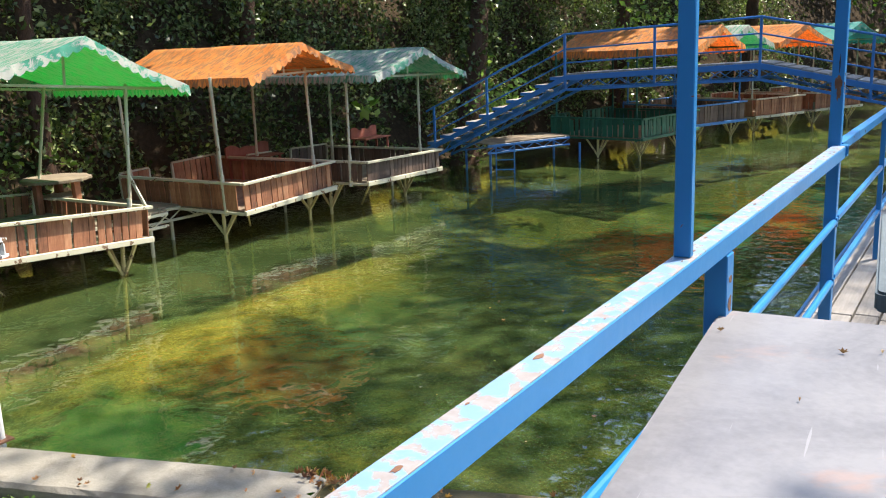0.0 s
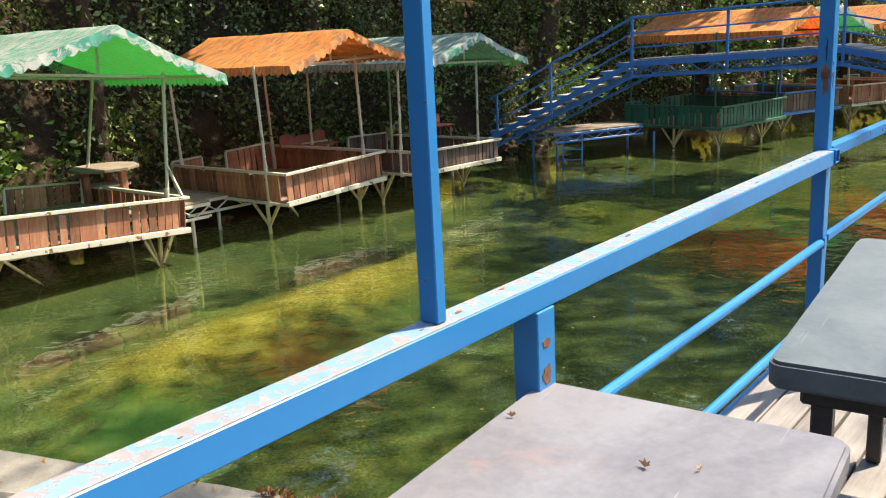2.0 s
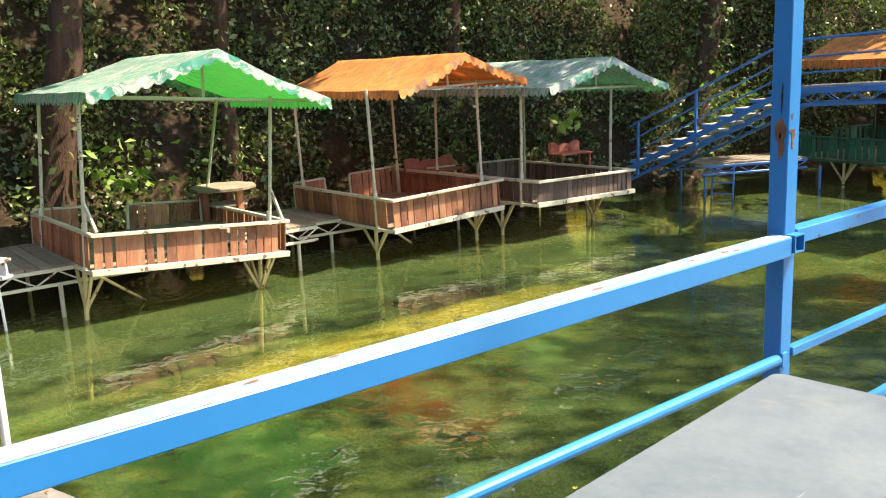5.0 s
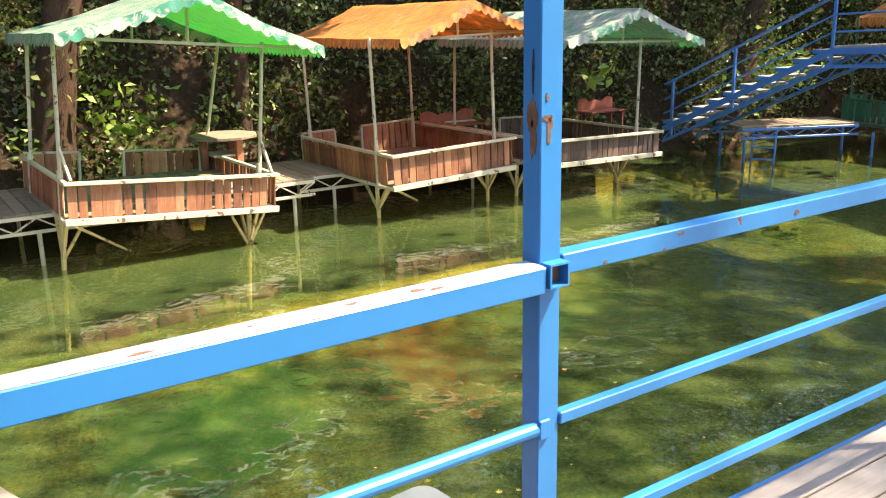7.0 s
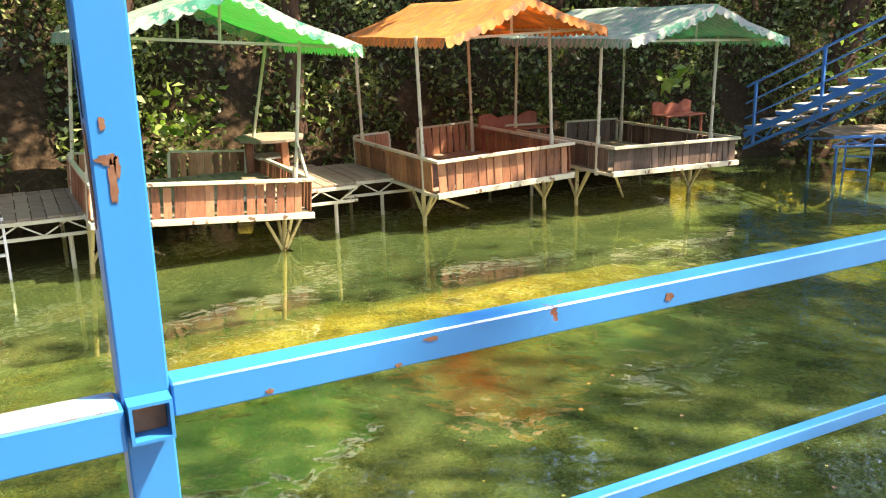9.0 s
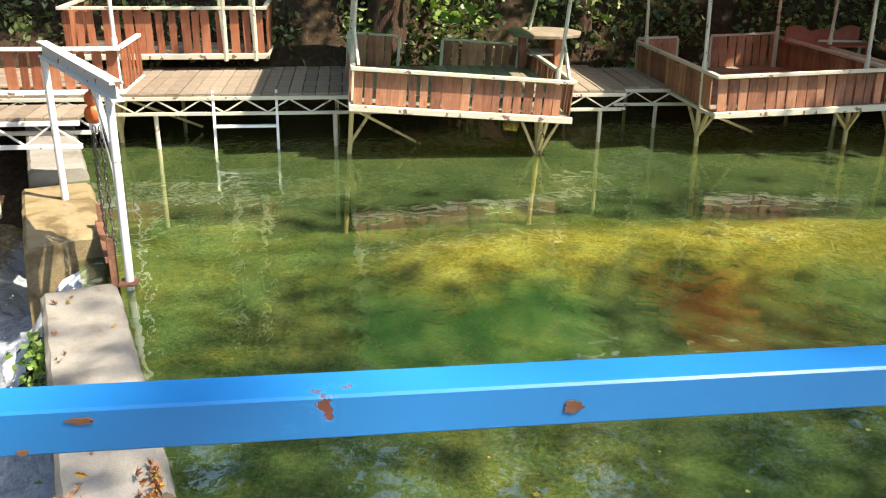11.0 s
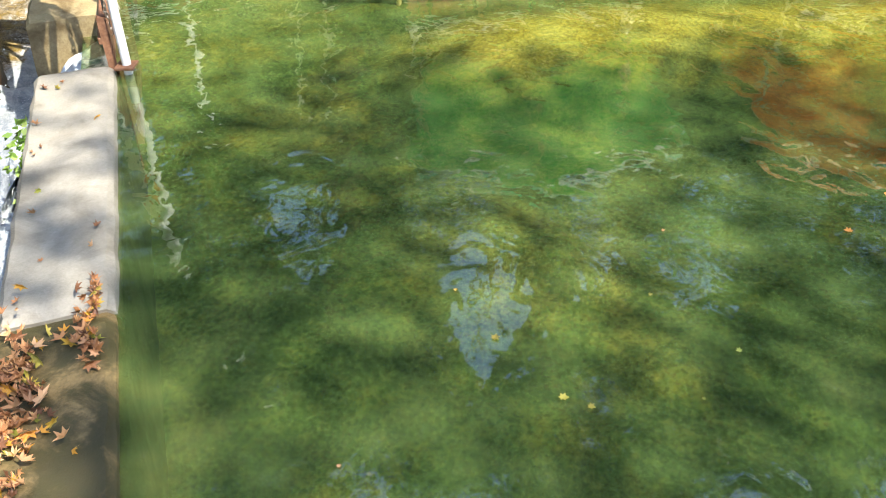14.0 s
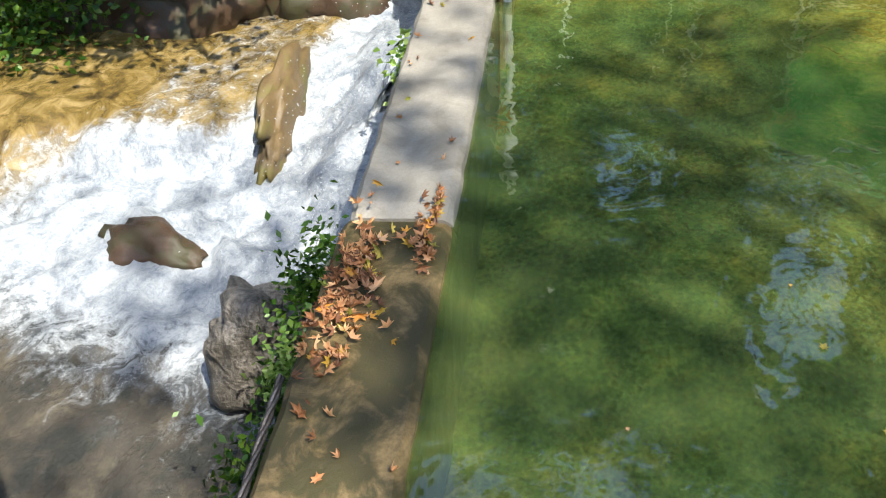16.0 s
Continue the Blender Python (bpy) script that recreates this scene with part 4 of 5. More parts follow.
hut(-12.3, 1.6, -0.57, 2.65, 1.8, 0.0, None, M_PLANKORG, "bankside platform with orange-brown pickets and a pale handrail",
    (1.5, 3.0, 2.6, 0.4, -0.3, 2.5, 0.1), 0.62, ((2.1, 0.0, -0.15), (2.5, 0.0, -0.12)), (), M_CREAM, gap=0.05, back=False, seed=43)
# huts beyond the footbridge
hut(-7.2, 20.1, -0.86, 2.85, 2.6, 0.0, M_ORANGETARP, M_PLANKGRN, "orange tarpaulin-roofed hut with green pickets and blue legs",
    (1.75, 2.6, 2.05, 0.5, -1.1, 2.9, 0.2), 0.46, ((0.05, 0.2, 0), (2.75, 0.2, 0), (0.05, 2.5, 0), (2.75, 2.5, 0)), ((0.1, 1.3), (0.4, 0.3), (2.3, 0.3)), M_PLANKGRN, gap=0.03, turn=-10, seed=53)
hut(-6.95, 23.6, -0.86, 2.15, 2.6, 0.0, M_FADEDTARP, M_PLANKDK, "faded green tarpaulin-roofed hut with brown boards beyond the footbridge",
    (1.3, 2.3, 2.05, 0.5, -0.6, 2.9, 0.18), 0.5, ((0.05, 0.2, 0), (2.1, 0.2, 0), (0.05, 2.5, 0), (2.1, 2.5, 0)), ((0.3, 0.3), (1.9, 0.3)), M_BRIDGE, gap=0.01, turn=-22, seed=63)
hut(-6.0, 26.2, -0.86, 2.2, 2.6, 0.0, M_ORANGETARP, M_PLANK, "orange tarpaulin-roofed hut with red-brown boards beyond the footbridge",
    (1.3, 2.4, 2.05, 0.5, -0.6, 2.9, 0.18), 0.5, ((0.05, 0.2, 0), (2.1, 0.2, 0), (0.05, 2.5, 0), (2.1, 2.5, 0)), ((0.3, 0.3), (1.9, 0.3)), gap=0.01, turn=-25, seed=73)
hut(-4.85, 28.9, -0.86, 2.4, 2.6, 0.0, M_TEALTARP, M_PLANK, "teal tarpaulin-roofed hut far along the bank",
    (1.3, 2.6, 2.05, 0.5, -0.5, 2.9, 0.18), 0.5, ((0.05, 0.2, 0), (2.3, 0.2, 0), (0.05, 2.5, 0), (2.3, 2.5, 0)), ((0.3, 0.3), (2.1, 0.3)), gap=0.01, turn=-25, seed=83)


def truss_walk(name, a, b, width, z, label, paint, deep=0.24, legs=(), planks=True):
    """A plank walkway carried on a zigzag truss along its water side."""
    a, b = Vector((*a, z)), Vector((*b, z))
    L, d = (b - a).length, (b - a).normalized()
    side = Vector((-d.y, d.x, 0))
    w = empty(name, a, label, "walkway")
    for s in ((0.0, width - 0.03) if planks else (0.0,)):
        o = side * s
        part("chord", beam(o + Vector((0, 0, -0.055)), o + d * L + Vector((0, 0, -0.055)), 0.035, 0.045, 0.003), paint, w)
        part("chord", beam(o + Vector((0, 0, -deep)), o + d * L + Vector((0, 0, -deep)), 0.035, 0.04, 0.003), paint, w)
        n = max(2, int(L / 0.26))
        for i in range(n):
            z0, z1 = (-0.07, -deep + 0.015) if i % 2 else (-deep + 0.015, -0.07)
            part("web_bar", beam(o + d * (L * i / n) + Vector((0, 0, z0)), o + d * (L * (i + 1) / n) + Vector((0, 0, z1)), 0.018, 0.018, 0), paint, w)
    if planks:
        n = int(L / 0.16)
        for i in range(n):
            part("plank", box((-0.076, 0, -0.03), (0.076, width, 0.003 * (i % 3)), 0.003), M_WALKWOOD, w).matrix_basis = Matrix.Translation(d * (L * (i + 0.5) / n)) @ Matrix.Rotation(math.atan2(d.y, d.x), 4, "Z")
    for s in legs:
        for o in (side * 0.05, side * (width - 0.05)):
            part("leg", pipe(d * s + o + Vector((0, 0, -2.2)), d * s + o + Vector((0, 0, -deep)), 0.028), paint, w)
    return w


truss_walk("boardwalk", (-10.78, -3.0), (-10.6, 8.8), 1.9, -0.80, "plank boardwalk on a cream steel truss behind the huts", M_CREAM, legs=(0.4, 4.0, 6.0, 8.15, 11.5))
truss_walk("boardwalk", (-11.35, 8.9), (-11.1, 16.4), 1.5, -0.9, "plank boardwalk on a cream steel truss along the bank", M_CREAM, legs=(0.6, 3.2, 6.5))
truss_walk("platform", (-9.95, 17.5), (-8.9, 19.7), 1.1, -0.77, "low plank platform on a blue truss by the footbridge", M_BRIDGE, 0.22, (0.1, 2.8))
truss_walk("white_truss", (-8.5, -3.0), (-8.5, 2.75), 0.6, -0.58, "white steel truss walkway over the sluice", M_WHITE, 0.28)


def ladder(at, turn, w, h, rungs, paint, label, tread=0.03):
    m = Matrix.Translation(at) @ Matrix.Rotation(radians(turn), 4, "Z") @ Matrix.Rotation(radians(-8), 4, "X")
    ld = empty("ladder", label=label, category="ladder", m=m)
    for x in (0, w):
        part("side_rail", beam((x, 0, -0.5), (x, 0, h), 0.03, 0.03, 0.003, up=(0, 1, 0)), paint, ld)
    for k in range(rungs):
        z = h * (k + 0.4) / rungs
        part("rung", box((0.016, -tread, z - 0.015), (w - 0.016, tread, z + 0.015), 0.003), paint, ld)
    return ld


ladder((-9.85, 17.7, WATER), 25, 0.42, 0.68, 3, M_BRIDGE, "small blue metal ladder into the water")
ladder((-10.6, 3.7, WATER), 90, 0.75, 0.72, 1, M_WHITE, "white and blue metal bathing ladder", 0.08)


def bench(at, turn, w):
    """A painted bench with a wavy back."""
    bn = empty("bench", label="terracotta painted bench with a wavy back", category="bench", group="hut benches", m=Matrix.Translation(at) @ Matrix.Rotation(radians(turn), 4, "Z"))
    bm = bmesh.new()
    n = 24
    lo, hi = [], []
    for i in range(n + 1):
        x = w * i / n
        lo.append(bm.verts.new((x, 0, 0.42)))
        hi.append(bm.verts.new((x, 0, 0.60 + 0.05 * abs(math.sin(3 * math.pi * i / n)) + 0.03 * math.cos(2 * math.pi * i / n))))
    for i in range(n):
        bm.faces.new((lo[i], lo[i + 1], hi[i + 1], hi[i]))
    top = bmesh.ops.extrude_face_region(bm, geom=bm.faces[:])["geom"]
    bmesh.ops.translate(bm, vec=(0, 0.03, 0), verts=[g for g in top if isinstance(g, bmesh.types.BMVert)])
    bmesh.ops.recalc_face_normals(bm, faces=bm.faces)
    part("backrest", bm, M_TERRA, bn)
    part("seat", box((0, -0.4, 0.40), (w, 0.0, 0.43), 0.006), M_TERRA, bn)
    for x in (0.04, w - 0.08):
        for y in (-0.36, -0.05):
            part("leg", box((x, y, 0), (x + 0.04, y + 0.04, 0.40), 0.003), M_TERRA, bn)
    return bn


bench((-12.35, 11.75, -0.895), 90, 1.15)
bench((-12.2, 15.35, -0.895), 90, 0.95)


def round_table(at, r):
    tb = empty("plank_table", at, "rough round plank table with leaf litter on a box base", "table")
    bm = bmesh.new()
    bmesh.ops.create_cone(bm, cap_ends=True, segments=9, radius1=r, radius2=r, depth=0.05, matrix=Matrix.Translation((0, 0, 0.50)))
    bmesh.ops.bevel(bm, geom=bm.edges[:], offset=0.008, segments=1, affect="EDGES")
    part("tabletop", bm, M_WALKWOOD, tb)
    for a in range(3):
        x, y = 0.6 * r * math.cos(a * 2.1 + 0.4), 0.6 * r * math.sin(a * 2.1 + 0.4)
        part("leg", box((x - 0.05, y - 0.05, 0), (x + 0.05, y + 0.05, 0.47), 0.006), M_PLANK, tb)
    part("shelf", box((-0.5 * r, -0.5 * r, 0.22), (0.5 * r, 0.5 * r, 0.25), 0.004), M_CREAM, tb)


round_table((-12.2, 8.1, -0.8), 0.52)


# ---- the blue footbridge ----
BY, BW = 16.12, 0.95
bridge = empty("footbridge", (-7.38, BY, 0.11), "blue painted steel truss footbridge with steps", "footbridge")


def bp(x, y, z):
    return Vector((x + 7.85, y, z))


spans = (((-11.15, -0.83), (-7.85, 0.66)), ((-7.85, 0.66), (-4.17, 0.80)), ((-4.17, 0.80), (1.6, -0.42)))
for (ax, az), (cx, cz) in spans:
    for yy in (0.0, BW):
        part("chord", beam(bp(ax, yy, az - 0.03), bp(cx, yy, cz - 0.03), 0.04, 0.10, 0.004), M_BRIDGE, bridge)
        part("chord", beam(bp(ax, yy, az - 0.26), bp(cx, yy, cz - 0.26), 0.04, 0.05, 0.004), M_BRIDGE, bridge)
        n = int((cx - ax) / 0.22)
        for i in range(n):
            t0, t1 = i / n, (i + 1) / n
            d0, d1 = (-0.09, -0.24) if i % 2 else (-0.24, -0.09)
            part("web_bar", beam(bp(ax + (cx - ax) * t0, yy, az + (cz - az) * t0 + d0), bp(ax + (cx - ax) * t1, yy, az + (cz - az) * t1 + d1), 0.016, 0.016, 0), M_BRIDGE, bridge)
    for h, r in ((0.80, 0.022), (0.52, 0.015), (0.26, 0.015)):
        part("handrail" if h > 0.6 else "rail", pipe(bp(ax, 0, az + h), bp(cx, 0, cz + h), r), M_BRIDGE, bridge)
for x, z in ((-10.95, -0.74), (-9.62, -0.14), (-7.85, 0.66), (-6.05, 0.73), (-4.17, 0.80), (-2.4, 0.42), (-0.6, 0.04), (1.5, -0.4)):
    part("post", box(bp(x - 0.022, -0.025, z - 0.25), bp(x + 0.022, 0.02, z + 0.82), 0.003), M_BRIDGE, bridge)
for i in range(10):
    t = (i + 0.5) / 10
    x, z = -11.15 + 3.3 * t, -0.83 + 1.49 * (i + 1) / 10
    part("step", box(bp(x - 0.16, 0.0, z - 0.045), bp(x + 0.14, BW, z - 0.005), 0.004), M_STEP, bridge, "worn grey step")
    part("step_edge", box(bp(x - 0.16, -0.012, z - 0.07), bp(x + 0.16, -0.002, z - 0.01)), M_BRIDGE, bridge)
for i in range(24):
    x = -7.85 + 3.68 * (i + 0.5) / 24
    z = 0.66 + 0.14 * (i + 0.5) / 24
    part("plank", box(bp(x - 0.072, 0.0, z + 0.021), bp(x + 0.072, BW, z + 0.05), 0.003), M_STEP, bridge)
for i in range(26):
    t = (i + 0.5) / 26
    x, z = -4.17 + 5.77 * t, 0.80 - 1.22 * t
    part("plank", beam(bp(x - 0.1, BW / 2, z + 0.05), bp(x + 0.1, BW / 2, z + 0.02), BW, 0.03, 0.003), M_STEP, bridge)

# ---- the hoist and sluice gate at the end of the weir ----
hoist = empty("hoist_gantry", (-6.435, 3.546, WEIR), "white painted steel hoist gantry over the sluice gate", "hoist")
part("column", pipe((0, 0, -0.3), (-0.02, 0.02, 1.43), 0.032, n=14), M_WHITE, hoist)
part("base_plate", box((-0.07, -0.07, -0.02), (0.07, 0.07, 0.0), 0.003), M_RUST, hoist)
bd = Vector((-0.88, -0.47, 0)).normalized()
p0, p1 = Vector((0.22, 0.14, 1.5)), Vector((0.22, 0.14, 1.5)) + bd * 2.3
for dz, w, t in ((0.06, 0.09, 0.016), (-0.06, 0.09, 0.016), (0.0, 0.014, 0.104)):
    part("beam_flange" if w > 0.05 else "beam_web", beam(p0 + Vector((0, 0, dz)), p1 + Vector((0, 0, dz)), w, t, 0.002), M_WHITE, hoist)
part("knee_brace", beam((-0.02, 0.02, 0.95), Vector((-0.02, 0.02, 1.43)) + bd * 0.42, 0.04, 0.04, 0.003), M_WHITE, hoist)
part("column", pipe(bd * 1.95 + Vector((0, 0, -0.3)), bd * 1.95 + Vector((0, 0, 1.43)), 0.032, n=14), M_WHITE, hoist)

block = empty("chain_hoist", Vector((-6.435, 3.546, WEIR)) + bd * 0.75 + Vector((0.2, 0.13, 1.2)), "orange chain hoist with hanging rusty chains", "hoist")
for z, r in ((0.12, 0.055), (0.0, 0.07), (-0.1, 0.045)):
    bm = bmesh.new()
    bmesh.ops.create_uvsphere(bm, u_segments=14, v_segments=10, radius=r)
    for v in bm.verts:
        v.co = Vector((v.co.x * 0.7, v.co.y, v.co.z * 1.1 + z))
    part("housing", bm, M_ORANGEP if z > -0.05 else M_WHITE, block, smooth=True)
part("hook", pipe((0, 0, 0.15), (0, 0, 0.26), 0.012), M_CHAIN, block)


def chain(ox, oy, z0, z1, sway):
    """A hanging chain of short oval links."""
    bm = bmesh.new()
    n = int((z0 - z1) / 0.045)
    for i in range(n):
        z = z0 - (z0 - z1) * (i + 0.5) / n
        x = ox + sway * math.sin(3 * i / n)
        a = 0 if i % 2 else math.pi / 2
        ring = [Vector((math.cos(a) * 0.013 * math.cos(k * math.pi / 4), math.sin(a) * 0.013 * math.cos(k * math.pi / 4), 0.03 * math.sin(k * math.pi / 4))) + Vector((x, oy, z)) for k in range(8)]
        for p, q in zip(ring, ring[1:] + ring[:1]):
            pipe(p, q, 0.005, bm, 5)
    part("chain", bm, M_CHAIN, block)


chain(-0.03, -0.03, -0.08, -1.05, 0.03)
chain(0.03, 0.0, -0.08, -1.15, 0.05)
chain(0.05, 0.05, -0.08, -1.1, 0.02)
bm = bmesh.new()
pts = [Vector((0.08 + 0.09 * t + 0.03 * math.sin(9 * t), 0.06 + 0.1 * t, 0.1 - 1.0 * t)) for t in [k / 20 for k in range(21)]]
for p, q in zip(pts, pts[1:]):
    pipe(p, q, 0.007, bm, 6)
part("rope", bm, M_ROPE, block, "pale frayed rope")

gate = empty("sluice_gate", WEIR0 + wd * -0.4 + Vector((0, 0, WEIR)), "rusty steel sluice gate plate, half raised", "gate")
part("plate", beam(-wd * 0.5 + Vector((0, 0, -0.02)), wd * 0.42 + Vector((0, 0, -0.02)), 0.02, 0.42, 0.004), M_RUST, gate)
for s in (-0.48, 0.40):
    part("guide", beam(wd * s + Vector((0, 0, -0.9)), wd * s + Vector((0, 0, 0.34)), 0.05, 0.05, 0.004, up=tuple(wp)), M_RUST, gate)
part("stiffener", beam(-wd * 0.5 - wp * 0.03 + Vector((0, 0, 0.17)), wd * 0.42 - wp * 0.03 + Vector((0, 0, 0.17)), 0.05, 0.05, 0.004), M_RUST, gate)


# ---- trees, ivy and small plants ----
def limb(bm, pts, radii, seg=9):
    """A tapered, bending tube through points."""
    rings = []
    for i, p in enumerate(pts):
        d = (pts[min(i + 1, len(pts) - 1)] - pts[max(i - 1, 0)]).normalized()
        u = d.orthogonal().normalized()
        v = d.cross(u)
        ring = []
        for k in range(seg):
            a = 2 * math.pi * k / seg
            q = u * math.cos(a) + v * math.sin(a)
            ring.append(bm.verts.new(p + q * radii[i] * (1 + 0.16 * noise.noise((p + q) * 2.3))))
        rings.append(ring)
    for r, s in zip(rings, rings[1:]):
        off = min(range(seg), key=lambda o: (r[0].co - s[o].co).length)
        for k in range(seg):
            bm.faces.new((r[k], r[(k + 1) % seg], s[(k + 1 + off) % seg], s[(k + off) % seg]))
    return bm


def sky_gap(p):
    """Whether a place lies in one of the breaks of the canopy behind the huts, seen from the middle of the pond."""
    v = Vector(p) - Vector((-4.3, 6.0, -1.5))
    if v.x > -4:
        return False
    az, el = math.degrees(math.atan2(v.y, -v.x)), math.degrees(math.atan2(v.z, math.hypot(v.x, v.y)))
    w = Vector((az * 0.25, el * 0.25, 0))
    az, el = az + 2.6 * noise.noise(w), el + 2.6 * noise.noise(w + Vector((9, 0, 0)))
    return any(((az - a) / b) ** 2 + ((el - c) / d) ** 2 < 1 for a, b, c, d in ((-16, 3.0, 32.3, 5.0), (2.2, 4.2, 42, 6.5), (13.5, 1.6, 38, 2.0), (24, 3.6, 37.2, 1.9)))


def tree(base, top, r, crown, blobs, leaves, size, seed, label, ivy_on=0, puff=1.0):
    """A tapered trunk with limbs that carry clumps of leaves; crown: centre and radii."""
    rr = np.random.default_rng(seed)
    base, top, cc, cr = Vector(base), Vector(top), Vector(crown[0]), crown[1]
    t = empty("tree", base, label, "tree")
    bm = bmesh.new()
    wob = [Vector((noise.noise(Vector((i * 0.9, seed, 0))), noise.noise(Vector((i * 0.9, seed, 4))), 0)) * 0.22 for i in range(9)]
    pts = [(top - base) * (i / 8) + wob[i] * (i / 8) for i in range(9)]
    limb(bm, [p - Vector((0, 0, 0.5)) if i == 0 else p for i, p in enumerate(pts)], [r * (1.35 if i == 0 else 1.0 - 0.07 * i) for i in range(9)], 12)
    cents = []
    for k in range(blobs):
        d = rr.normal(size=3)
        d /= np.linalg.norm(d)
        q = rr.uniform(0.35, 1.0) ** 0.6
        cents.append(np.array(cc) + d * q * np.array(cr))
        if k % 4 == 0:
            e = Vector(cents[-1]) - base
            s = pts[5 + k % 4]
            m1 = s.lerp(e, 0.5) + Vector(rr.normal(size=3)) * 0.3 + Vector((0, 0, 0.3))
            limb(bm, [s, s.lerp(m1, 0.5) + Vector((0, 0, 0.15)), m1, e], [r * 0.32, r * 0.22, r * 0.12, r * 0.04], 6)
    part("trunk", bm, M_BARK, t, smooth=True)
    per = leaves // blobs
    c = np.repeat(np.array(cents), per, 0)
    d = rr.normal(size=c.shape)
    d /= np.linalg.norm(d, axis=1)[:, None]
    c = c + d * (rr.uniform(0, 1, size=(len(c), 1)) ** 0.5) * np.array([0.95, 0.95, 0.55]) * puff * rr.uniform(0.6, 1.2, size=(blobs, 1)).repeat(per, 0) - np.array(base)
    c = np.array([q for q in c if not sky_gap(q + np.array(base))])
    cl = leaf_cloud("crown", c, size, M_LEAF, rr, 0.3)
    cl.parent = t
    if ivy_on:
        h = rr.uniform(0.0, 1.0, size=ivy_on)
        ax = np.array([tuple(base)] * ivy_on) * 0 + np.outer(h, np.array(top - base))
        a = rr.uniform(0, 2 * np.pi, size=ivy_on)
        iv = leaf_cloud("ivy_leaves", ax + np.stack([np.cos(a), np.sin(a), a * 0], 1) * (r * rr.uniform(0.9, 1.7, size=(ivy_on, 1))), 0.07, M_IVY, rr)
        iv.parent = t
    return t


big = "tall broad-leaved tree with an ivy-grown trunk on the bank"
tree((-13.75, 5.8, -1.2), (-13.2, 7.2, 6.5), 0.33, ((-12.6, 8.5, 9.0), (3.6, 4.2, 1.8)), 34, 4800, 0.13, 1, big, 500)
tree((-14.0, 9.1, -0.9), (-14.1, 9.3, 7.0), 0.17, ((-13.6, 12.5, 9.5), (3.2, 3.6, 1.8)), 32, 4300, 0.13, 2, big, 400)
tree((-13.7, 4.35, -1.1), (-13.9, 3.6, 6.5), 0.24, ((-12.0, 3.0, 8.8), (3.8, 3.6, 1.8)), 34, 4900, 0.13, 3, big, 100)
tree((-11.5, 18.9, -1.6), (-11.3, 20.6, 5.0), 0.34, ((-10.5, 18.5, 8.6), (4.2, 4.6, 2.4)), 60, 11000, 0.14, 4, big, 1600)
tree((-14.6, 14.6, -0.6), (-14.2, 15.0, 6.5), 0.22, ((-13.5, 17.5, 9.0), (3.2, 3.2, 1.8)), 30, 5000, 0.14, 5, big, 700)
tree((-9.8, 25.0, -0.9), (-9.5, 25.5, 6.0), 0.25, ((-8.5, 26.5, 8.2), (4.5, 5.0, 2.6)), 55, 8800, 0.16, 6, big, 600)
tree((-8.5, 35.0, -0.9), (-8.0, 35.0, 6.0), 0.3, ((-6.0, 37, 7.0), (6, 5, 4.0)), 60, 15000, 0.2, 7, "broad-leaved tree far along the bank", 0)
tree((1.5, 47, -0.5), (1.2, 47, 5.0), 0.3, ((0.0, 46, 6.0), (6, 4, 4.5)), 60, 15000, 0.2, 8, "broad-leaved tree at the far end of the pond", 0)
# Out of view; added high up to throw soft dappled shade on the pond.
tree((5.0, 20.5, -0.5), (3.4, 20.0, 14.5), 0.42, ((2.6, 19.6, 19.0), (4.0, 5.4, 2.2)), 150, 5200, 0.15, 9, "unseen tall broad-leaved tree added for dappled shade", 0, 1.7)
# Out of view; added for shade, its crown set clear of the railing.
tree((4.3, 3.5, -0.5), (4.4, 4.5, 6.0), 0.28, ((5.0, 7.5, 9.2), (2.2, 3.0, 1.6)), 22, 3300, 0.14, 10, "unseen tall broad-leaved tree added for dappled shade", 0)
tree((-9.8, -4.5, -1.0), (-9.0, -4.0, 6.0), 0.28, ((-7.4, -1.5, 8.6), (4.6, 3.4, 2.2)), 55, 9350, 0.14, 11, "tall broad-leaved tree on the stream bank", 0)
# Out of view; put here only so its shadow falls on the stream rocks.
tree((-8.0, -0.3, -2.4), (-6.9, 0.5, 0.2), 0.07, ((-5.9, 0.9, 0.9), (1.0, 1.3, 0.45)), 26, 5200, 0.07, 15, "unseen young leafy tree added to shade the stream rocks", 0)
tall = "tall sunlit broad-leaved tree high on the bank"
for k, (x, y, hgt) in enumerate(((-17.5, -5.5, 10.5), (-17.0, -0.5, 12.0), (-18.0, 4.2, 12.5), (-17.2, 9.5, 13.0), (-17.6, 14.5, 12.5), (-16.8, 20.0, 12.0))):
    tree((x, y, ground_height(x, y)), (x + 0.4, y + 0.3, hgt), 0.28, ((x + 0.8, y, hgt), (2.8, 3.2, 4.6)), 70, 9000, 0.17, 40 + k, tall, 0, 1.3)
tree((-16.5, 0.5, 1.0), (-16.0, 0.5, 8.0), 0.25, ((-15.0, 1.0, 9.5), (4.0, 5.0, 3.0)), 60, 9350, 0.15, 12, big, 0)
# Unseen; added to shade the water where the footbridge's shadow would show.
tree((6.8, 26.5, -0.5), (5.4, 26.0, 14.5), 0.4, ((3.2, 26.2, 19.0), (5.2, 3.6, 2.0)), 80, 7000, 0.17, 16, "tall broad-leaved tree added out of view on the near bank", 0)
tree((4.5, 22, -0.5), (4.0, 22, 6.0), 0.3, ((2.0, 23, 7.5), (4.2, 5.5, 3.5)), 55, 7700, 0.18, 13, "tall broad-leaved tree added out of view on the near bank", 0)
